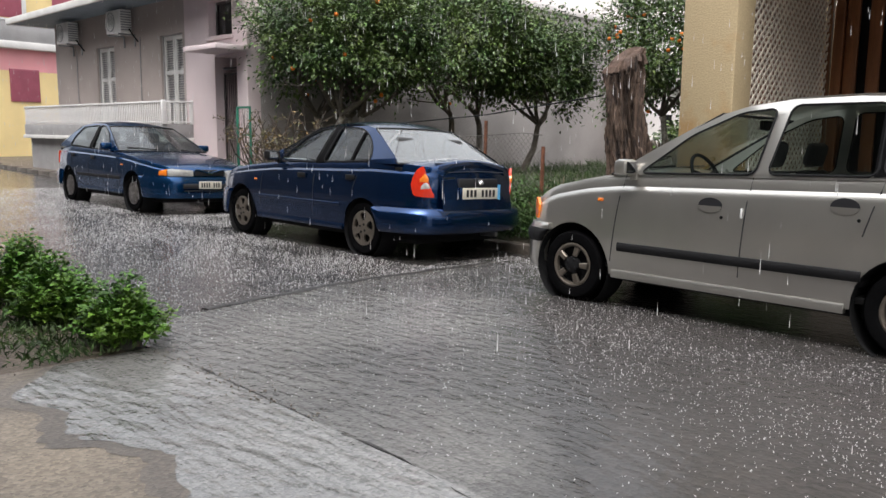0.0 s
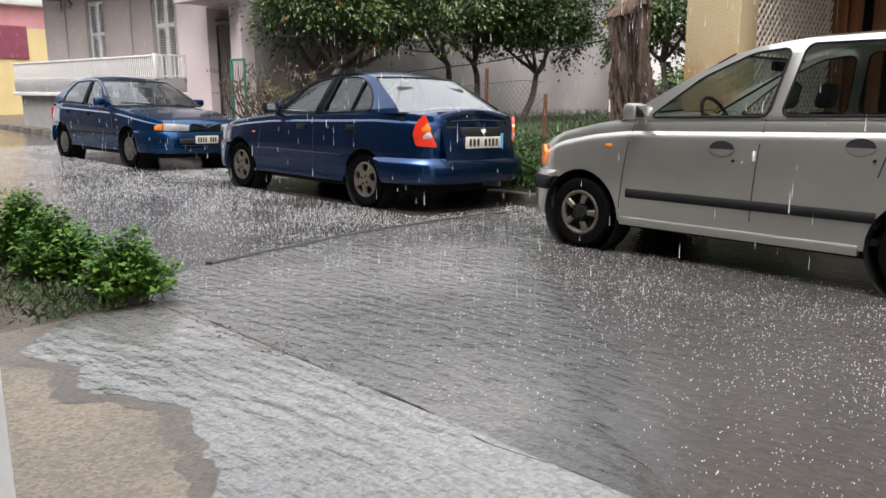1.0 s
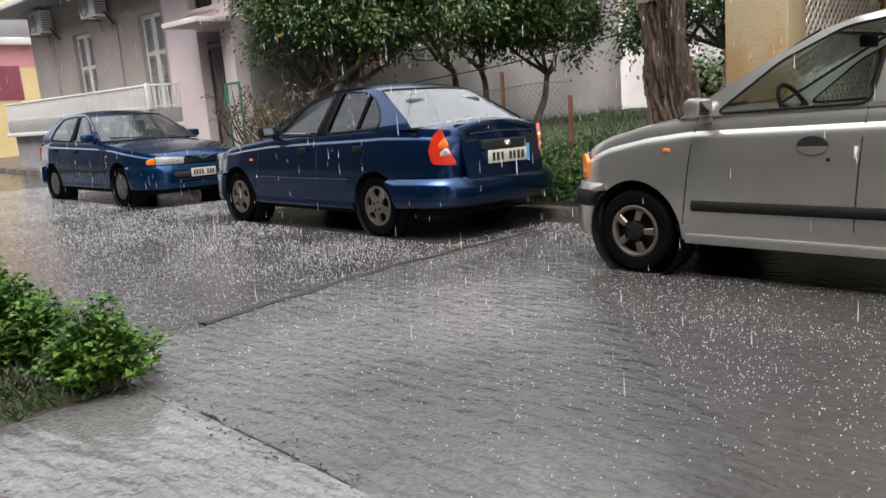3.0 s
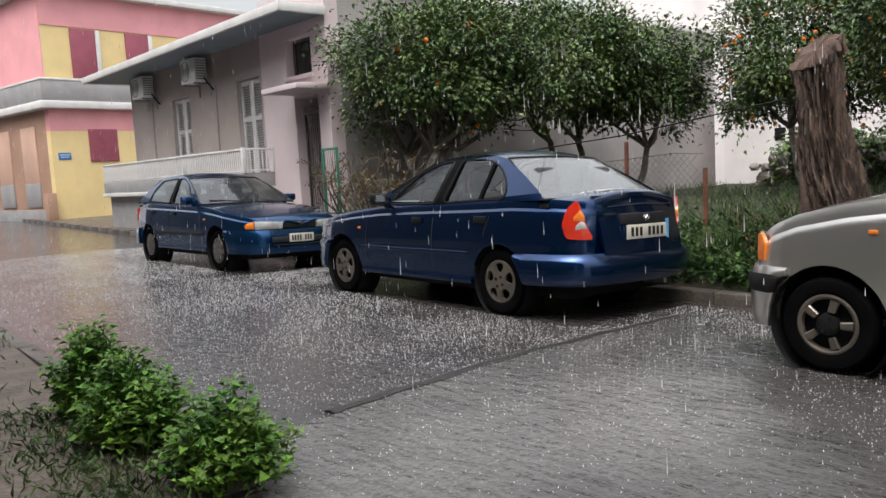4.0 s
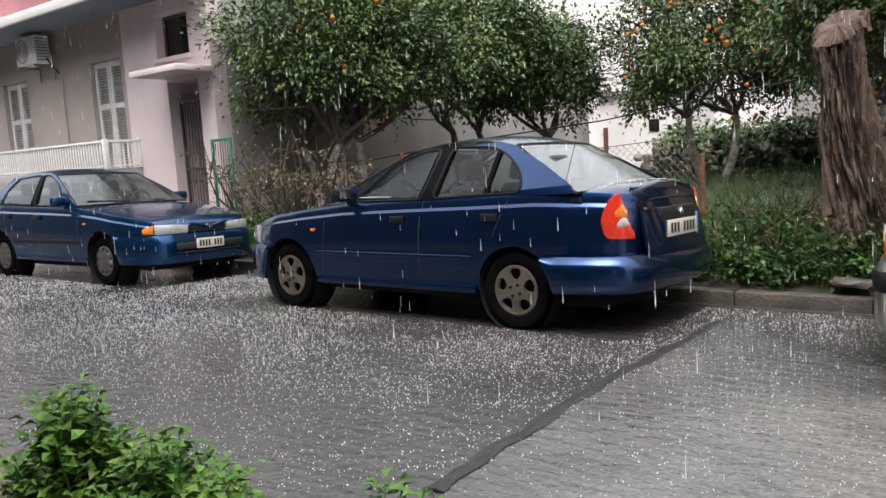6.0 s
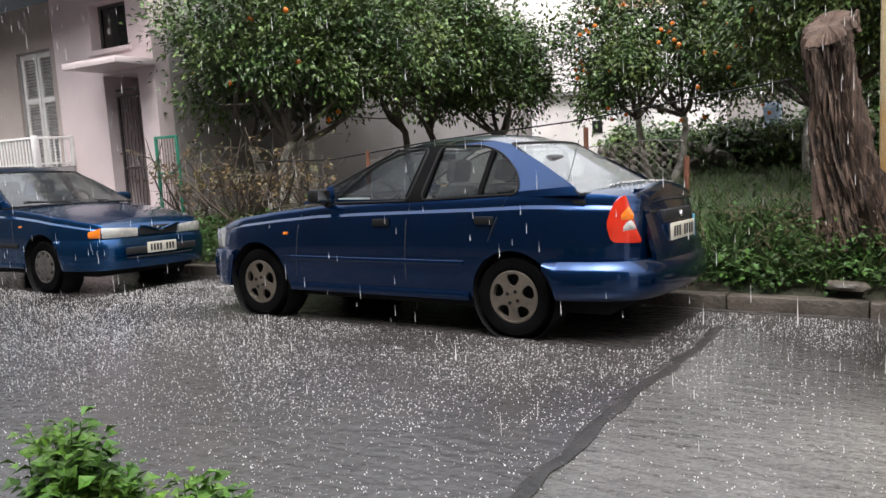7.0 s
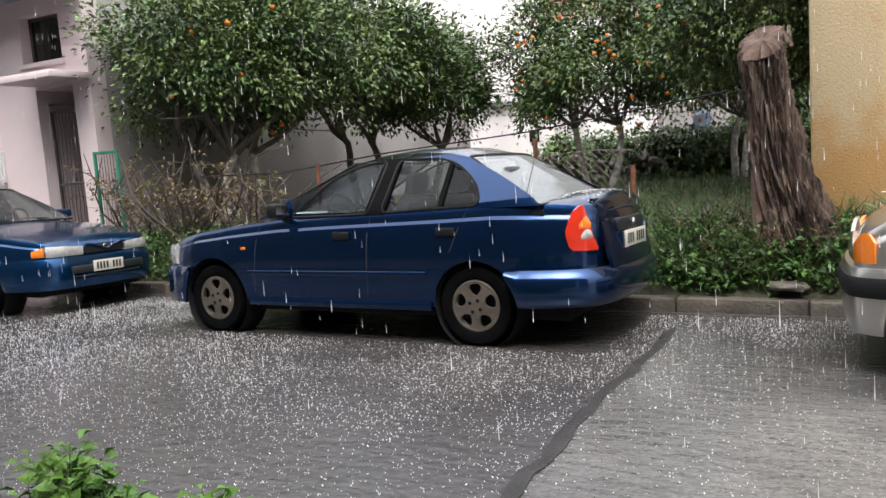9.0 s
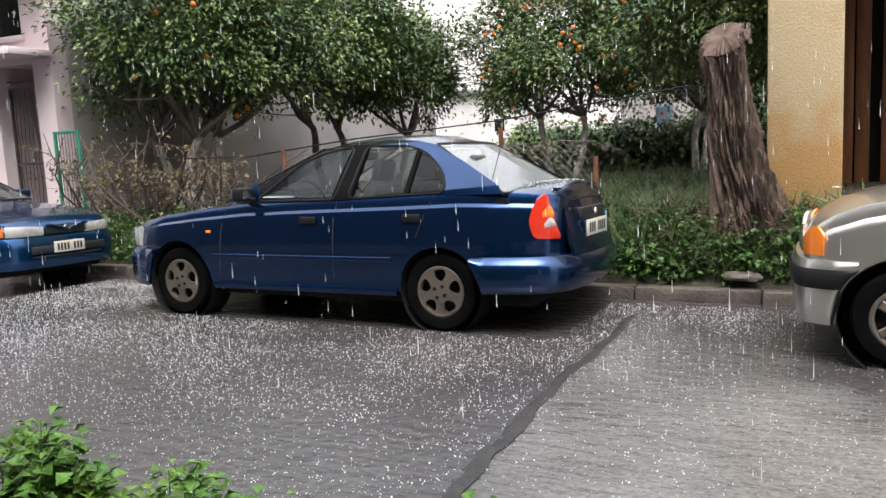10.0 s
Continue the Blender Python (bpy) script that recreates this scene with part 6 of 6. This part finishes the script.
tagged(part("dead_stalks", bm, STRAW, sharp=0), "straw-coloured dead stalks among the weeds", "dead stalks", kind="stuff")

# strap-leaved plant beside the ochre pillar
r = random.Random(19)
P, D, U, L, W = [], [], [], [], []
for k in range(34):
    a = r.uniform(0, 6.28)
    P.append((5.25 + 0.12 * math.cos(a), 2.55 + 0.10 * math.sin(a), 0.42))
    D.append((0.7 * math.cos(a), 0.6 * math.sin(a), r.uniform(0.8, 2.0)))
    U.append((-math.cos(a), -math.sin(a), 0.6))
    L.append(r.uniform(0.35, 0.6)), W.append(r.uniform(0.02, 0.04))
lily = empty("lily_clump", pose(0, 0, 0), "clump of long strap leaves with a white flower", "plant")
leaf_mesh("leaves", P, D, U, L, W, GRASS, lily, curl=0.4)
P = [(5.02, 2.42, 0.80)] * 5
leaf_mesh("flower", P, [(math.cos(a), math.sin(a), 0.4) for a in np.arange(5) * 1.257], [(0, 0, 1)] * 5, [0.05] * 5, [0.035] * 5, WHITEPAINT, lily, "small white flower")
part("flower_stalk", tube(bmesh.new(), [(5.1, 2.5, 0.40), (5.02, 2.42, 0.80)], 0.005, 5), LEAF_LIGHT, lily)


# leafy weeds at the near verge, close to the camera
def leafy_bush(seed, x, y, sx, sy, height, stems, label, leaf=0.05):
    r = random.Random(seed)
    bush = empty("weed_bush", pose(x, y, road_z(x, y) + 0.05), label, "bush", "leafy weeds on the near verge")
    bm = bmesh.new()
    P, D, U, L, W = [], [], [], [], []
    for _ in range(stems):
        q = Vector((r.gauss(0, 0.42), r.gauss(0, 0.42), 0))
        if q.length > 1:
            q.normalize()
        lead = r.random() < 0.16
        hh = height * (1.0 - 0.6 * min(1, q.length ** 2)) * (r.uniform(1.15, 1.45) if lead else r.uniform(0.5, 1.0))
        b = Vector((q.x * sx * 0.8, q.y * sy * 0.8, 0))
        tip = Vector((q.x * sx * 1.12 + r.gauss(0, 0.04), q.y * sy * 1.12 + r.gauss(0, 0.04), max(hh, 0.08)))
        mid = b.lerp(tip, 0.5) + Vector((r.gauss(0, 0.03), r.gauss(0, 0.03), 0.03))
        tube(bm, [b, mid, tip], [0.005, 0.004, 0.002], 4)
        n = int(12 + 74 * hh)
        for k in range(n):
            t = (k + r.random()) / n
            t = 0.12 + 0.88 * t
            c = b.lerp(mid, t * 2) if t < 0.5 else mid.lerp(tip, t * 2 - 1)
            a = k * 2.4 + r.gauss(0, 0.5)
            out = Vector((math.cos(a), math.sin(a), r.uniform(0.0, 0.7)))
            c = c + out * r.uniform(0.0, 0.05)
            P.append(c), D.append(out), U.append((r.gauss(0, 0.3), r.gauss(0, 0.3), 1))
            s = leaf * r.uniform(0.6, 1.3) * (1.2 - 0.40 * t)
            L.append(s), W.append(s * r.uniform(0.7, 0.95))
    part("stalk_work", bm, LEAF_LIGHT, bush, sharp=0)
    leaf_mesh("foliage", P, D, U, L, W, LEAF_LIGHT, bush, "bright green soft leaves")
    return bush


leafy_bush(41, 2.74, -3.33, 0.27, 0.25, 0.42, 105, "tall bright green leafy weed bush at the verge", 0.06)
leafy_bush(42, 3.42, -3.35, 0.34, 0.26, 0.34, 105, "bright green leafy weeds beside the taller bush", 0.055)
leafy_bush(43, 4.22, -3.20, 0.30, 0.26, 0.30, 110, "leafy green weed bush at the end of the verge", 0.052)
r = random.Random(9)
P, D, U, L, W = [], [], [], [], []
for k in range(1500):
    x, y = r.uniform(2.4, 4.5), r.gauss(-3.62, 0.17)
    if k > 1200:
        x, y = r.uniform(-1.5, 2.4), r.gauss(-3.9, 0.4)
    P.append((x, y, road_z(x, y) + 0.045))
    D.append((r.gauss(0, 0.8), r.gauss(0, 0.8), 1)), U.append((r.gauss(0, 1), r.gauss(0, 1), 0.3))
    L.append(r.uniform(0.03, 0.11)), W.append(r.uniform(0.008, 0.02))
tagged(leaf_mesh("verge_grass", P, D, U, L, W, GRASS, curl=0.4), "short green grass under the verge weeds", "grass", kind="stuff")

# bare bushes with russet leaves at the fence
def dry_bush(seed, x, y, spread, height, stems, label):
    r = random.Random(seed)
    dry = empty("dry_bush", pose(x, y, lot_z(x, y)), label, "bush", "bare bushes at the fence")
    bm = bmesh.new()
    P, D, U, L, W = [], [], [], [], []
    for k in range(stems):
        b = Vector((r.gauss(0, spread * 0.4), r.gauss(0, 0.12), -0.05))
        t = b + Vector((r.gauss(0.1, spread), r.gauss(0, 0.25), r.uniform(0.45, 1.0) * height))
        pts = limb(bm, b, t, r.uniform(0.012, 0.026), 0.005, r, 0.16, 6)
        for j in range(4):
            p = pts[1 + j]
            e = p + Vector((r.gauss(0.1, 0.35), r.gauss(0, 0.18), r.uniform(-0.15, 0.3)))
            limb(bm, p, e, 0.006, 0.002, r, 0.18, 4)
            for _ in range(r.choice((3, 9, 18)) if p.z > 0.5 else 2):
                P.append(p.lerp(e, r.random()) + Vector((r.gauss(0, 0.03), r.gauss(0, 0.03), r.gauss(0, 0.03))))
                D.append((r.gauss(0, 1), r.gauss(0, 1), r.gauss(-0.3, 0.6))), U.append((r.gauss(0, 1), r.gauss(0, 1), 1))
                s = r.uniform(0.03, 0.075)
                L.append(s), W.append(s * 0.55)
    part("branching", bm, TWIG, dry)
    leaf_mesh("foliage", P, D, U, L, W, DRYLEAF, dry, "russet dry leaves")
    return dry


dry_bush(12, -3.1, 2.75, 0.7, 1.45, 34, "tangled bare bush with a few russet leaves")
dry_bush(13, -4.2, 3.0, 0.45, 1.5, 20, "bare twiggy bush beside the green gate")
dry_bush(14, -1.9, 2.8, 0.55, 1.05, 22, "low tangled bush with dry russet leaves")
bm = bmesh.new()
tagged(part("slack_cable", tube(bm, [(-2.6, 2.6, 1.30), (-1.2, 2.5, 1.28), (0.3, 2.45, 1.42), (2.0, 2.4, 1.52), (3.85, 2.35, 1.72)], [0.009, 0.008, 0.008, 0.007, 0.007], 6), BLACK), "long thin cable slung along the fence to the stump", "cable")

# cut tree stump, leaning, with deep ridges
r = random.Random(21)
stump = empty("tree_stump", pose(4.36, 2.33, 0.36), "thick leaning cut tree stump with deeply ridged bark", "tree stump")
V, F = [], []
na, nz = 260, 70
for j in range(nz):
    q = j / (nz - 1)
    z = q * 1.72
    cx, cy = -0.24 * q - 0.02 * math.sin(q * 4), -0.03 * q
    rad = 0.205 + 0.10 * (1 - q) ** 2.2 + 0.02 * math.sin(q * 5 + 1)
    for k in range(na):
        a = 2 * math.pi * k / na
        tw = a + 0.35 * math.sin(z * 1.6)
        ridge = 0.35 - 1.3 * abs(noise.noise(Vector((math.cos(tw) * 5.5, math.sin(tw) * 5.5, z * 2.2)))) - 1.0 * abs(noise.noise(Vector((math.cos(tw) * 12, math.sin(tw) * 12, z * 4.0)))) - 0.4 * abs(noise.noise(Vector((math.cos(tw) * 22, math.sin(tw) * 22, z * 9))))
        ridge += 0.9 * noise.noise(Vector((math.cos(a) * 1.6, math.sin(a) * 1.6, z * 1.3 + 4)))
        rr_ = rad * (1 + 0.08 * math.sin(3 * a + 1) * (1 - q)) + 0.095 * ridge
        top = (0.13 * math.sin(a) + 0.03 * math.cos(a - 0.6)) * max(0, (q - 0.9) / 0.1)
        V.append((cx + rr_ * math.cos(a), cy + rr_ * math.sin(a), z + top * 1.0))
F = [(j * na + k, j * na + (k + 1) % na, (j + 1) * na + (k + 1) % na, (j + 1) * na + k) for j in range(nz - 1) for k in range(na)]
link("bark", V, F, BARK, stump, "dark ridged bark", sharp=60)
top = [Vector(v) for v in V[-na:]]
c = sum(top, Vector()) / na
TV = top + [c.lerp(t, 0.82) + Vector((0, 0, 0.03)) for t in top] + [c + Vector((0, 0, 0.025))]
TF = [(k, (k + 1) % na, na + (k + 1) % na, na + k) for k in range(na)] + [(na + k, na + (k + 1) % na, 2 * na) for k in range(na)]
link("cut_face", TV, TF, CUTWOOD, stump, "weathered pale cut face", sharp=30)
bm = bmesh.new()
for k in range(5):
    m = Matrix.Translation(c + Vector((0.17 + r.gauss(0, 0.03), 0.06 + r.gauss(0, 0.03), 0.0 + 0.02 * k))) @ Euler((r.gauss(0, 0.3), r.gauss(0, 0.3), r.random() * 3)).to_matrix().to_4x4()
    box(bm, -0.022, 0.022, -0.012, 0.012, -0.05, 0.04, 0.006, m)
part("split_chunks", bm, CUTWOOD, stump, "torn pale splinters at the rim")
bm = bmesh.new()
tube(bm, [(-0.10, -0.12, -0.1), (-0.24, -0.20, 0.45), (-0.33, -0.16, 0.98)], [0.03, 0.024, 0.018], 6)
tube(bm, [(-0.26, -0.16, 0.0), (-0.30, -0.10, 0.95)], [0.055, 0.035], 7)
part("split_side", bm, CUTWOOD, stump, "reddish stripped slab and stick leaning on the bark")

# wire fence along the lot
fence = empty("wire_fence", pose(0, 2.38, 0), "sagging chain-link fence with rusty posts", "fence", kind="structure")
for x, top, mat in ((-0.6, 1.36, RUST), (2.04, 1.45, RUST), (2.98, 1.14, RUST)):
    part("fence_post", tube(bmesh.new(), [(x, 0, 0.2), (x + 0.02, 0.0, top)], 0.024, 7), mat, fence, "rusty iron fence post")
bm = bmesh.new()
step = 0.075
for k in range(-8, 118):
    for sg in (-1, 1):
        x0 = -4.9 + k * step
        a = (x0, 0.45) if sg > 0 else (x0 + 0.85, 0.45)
        b = (x0 + 0.85, 1.30) if sg > 0 else (x0, 1.30)
        n = 6
        pts = []
        for j in range(n):
            q = j / (n - 1)
            x, z = a[0] + (b[0] - a[0]) * q, a[1] + (b[1] - a[1]) * q
            if -0.6 <= x <= 2.98:
                pts.append((x, 0.02 * wob(x, 3, 1.3) + 0.004 * sg, z - 0.06 * abs(math.sin((x + 4.9) * 1.25)) * (z - 0.4)))
        if len(pts) > 1:
            tube(bm, pts, 0.002, 3, cap=False)
part("chain_link", bm, WIRE, fence, "rusting chain-link mesh", sharp=0)
part("top_wire", tube(bmesh.new(), [(x, 0, 1.30 - 0.055 * abs(math.sin((x + 4.9) * 1.25))) for x in np.linspace(-0.6, 2.98, 24)], 0.004, 4), WIRE, fence)
bm = boxes((-5.42, -5.38, -0.02, 0.02, 0.1, 1.75), (-4.96, -4.93, -0.02, 0.02, 0.1, 1.75), (-5.38, -4.96, -0.015, 0.015, 1.71, 1.75), (-5.38, -4.96, -0.015, 0.015, 1.2, 1.23), (-5.38, -4.96, -0.015, 0.015, 0.6, 0.63), bevel=0.004)
gg = part("garden_gate", bm, GREENPAINT)
gg.location = (0.62, 2.75, 0)
tagged(gg, "narrow green painted metal garden gate frame", "gate", kind="structure")
part("gate_bars", boxes(*[(-5.33 + 0.06 * k, -5.325 + 0.06 * k, -0.004, 0.004, 0.15, 1.71) for k in range(6)]), WIRE, gg)

# flat stones on the kerb, and rubble at the back
def flat_stone(x, y, z, s, seed):
    r = random.Random(seed)
    bm = bmesh.new()
    bmesh.ops.create_icosphere(bm, subdivisions=2, radius=1)
    for v in bm.verts:
        v.co *= 1 + 0.25 * noise.noise(v.co * 1.6 + Vector((seed, 0, 0)))
        v.co = Vector((v.co.x * s[0], v.co.y * s[1], max(-0.5, min(0.55, v.co.z)) * s[2] * 1.6))
    ob = part("flat_stone", bm, CONCRETE)
    ob.matrix_world = pose(x, y, z, 0, 0, r.uniform(-20, 20))
    return tagged(ob, "flat grey stone slab lying on the kerb", "stone", "stones on the kerb")


flat_stone(4.33, 1.80, 0.145, (0.17, 0.09, 0.035), 1)
flat_stone(4.80, 1.84, 0.135, (0.09, 0.06, 0.03), 2)
r = random.Random(77)
bm = bmesh.new()
for k in range(120):
    x, y = r.uniform(-3.0, 0.6), r.gauss(14.2, 0.25)
    m = Matrix.Translation((x, y, lot_z(x, y) + r.random() * 0.7)) @ Euler((r.random() * 3, r.random() * 3, r.random() * 3)).to_matrix().to_4x4() @ Matrix.Diagonal((1, 0.7, 0.5, 1))
    bmesh.ops.create_icosphere(bm, subdivisions=1, radius=r.uniform(0.08, 0.2), matrix=m)
tagged(part("rubble_wall", bm, STONE), "low heap of grey rubble at the back of the lot", "rubble", kind="stuff")

# ---- rain striking the street: thousands of small crowns of water ----
r = np.random.RandomState(4)
n = 120000
x = r.uniform(-9, 9.5, n)
y = r.uniform(-3.0, 1.5, n)
on_patch = (x > 3.75) & (x + y < 4.8)
clump = np.array([0.75 + 0.9 * noise.noise(Vector((a * 0.9, b * 1.5, 0))) + 0.5 * noise.noise(Vector((a * 3, b * 4, 3))) for a, b in zip(x, y)])
keep = (r.rand(n) < np.where(on_patch, 0.30, np.where(x > 4.5, 0.8, 1.0)) * np.clip(clump, 0.25, 1.0) * np.interp(y, [-3.0, -2.2, -1.2], [0.30, 0.55, 1.0])) & ~((y > 0.02) & (((x > -6.6) & (x < -2.45)) | ((x > -0.65) & (x < 3.35)) | (x > 4.9)))
x, y = x[keep], y[keep]
n = len(x)
rad, hgt = r.uniform(0.0015, 0.0045, n) * np.where(x > 4.5, 0.75, 1.0), r.uniform(0.002, 0.009, n)
z = np.array([road_z(a, b) for a, b in zip(x, y)]) + np.where((x > 3.6) & (x + y < 4.9), 0.009, 0.001)
rot = r.uniform(0, 6.28, n)
V = []
for k in range(3):
    a = rot + k * 2.094
    V.append(np.stack([x + rad * np.cos(a), y + rad * np.sin(a), z], 1))
V.append(np.stack([x + r.normal(0, 0.004, n), y + r.normal(0, 0.004, n), z + hgt], 1))
V = np.stack(V, 1).reshape(-1, 3)
i = (np.arange(n) * 4).reshape(-1, 1)
F = np.concatenate([i + np.array([q]) for q in ((0, 1, 3), (1, 2, 3), (2, 0, 3))])
me = bpy.data.meshes.new("rain_splashes")
me.from_pydata(V.tolist(), [], F.tolist())
me.materials.append(SPLASH)
tagged(new("rain_splashes", me), "small white splashes of rain on the street", "splashes", kind="stuff")

# falling rain: separate drops in the air over the street
r = random.Random(88)
V, F = [], []
for _ in range(1500):
    x, y, z = r.uniform(-7, 8.5), r.uniform(-3.0, 2.6), r.uniform(0.05, 3.2)
    h, w = r.uniform(0.020, 0.055), r.uniform(0.0016, 0.0026)
    n = len(V)
    V += [(x, y, z + h)] + [(x + w * math.cos(a), y + w * math.sin(a), z - h * 0.4) for a in (0, 2.1, 4.2)] + [(x, y, z - h * 0.6)]
    F += [(n, n + 1 + k, n + 1 + (k + 1) % 3) for k in range(3)] + [(n + 4, n + 1 + (k + 1) % 3, n + 1 + k) for k in range(3)]
tagged(link("raindrops", V, F, SPLASH, sharp=0), "falling drops of rain over the street", "rain", kind="stuff")
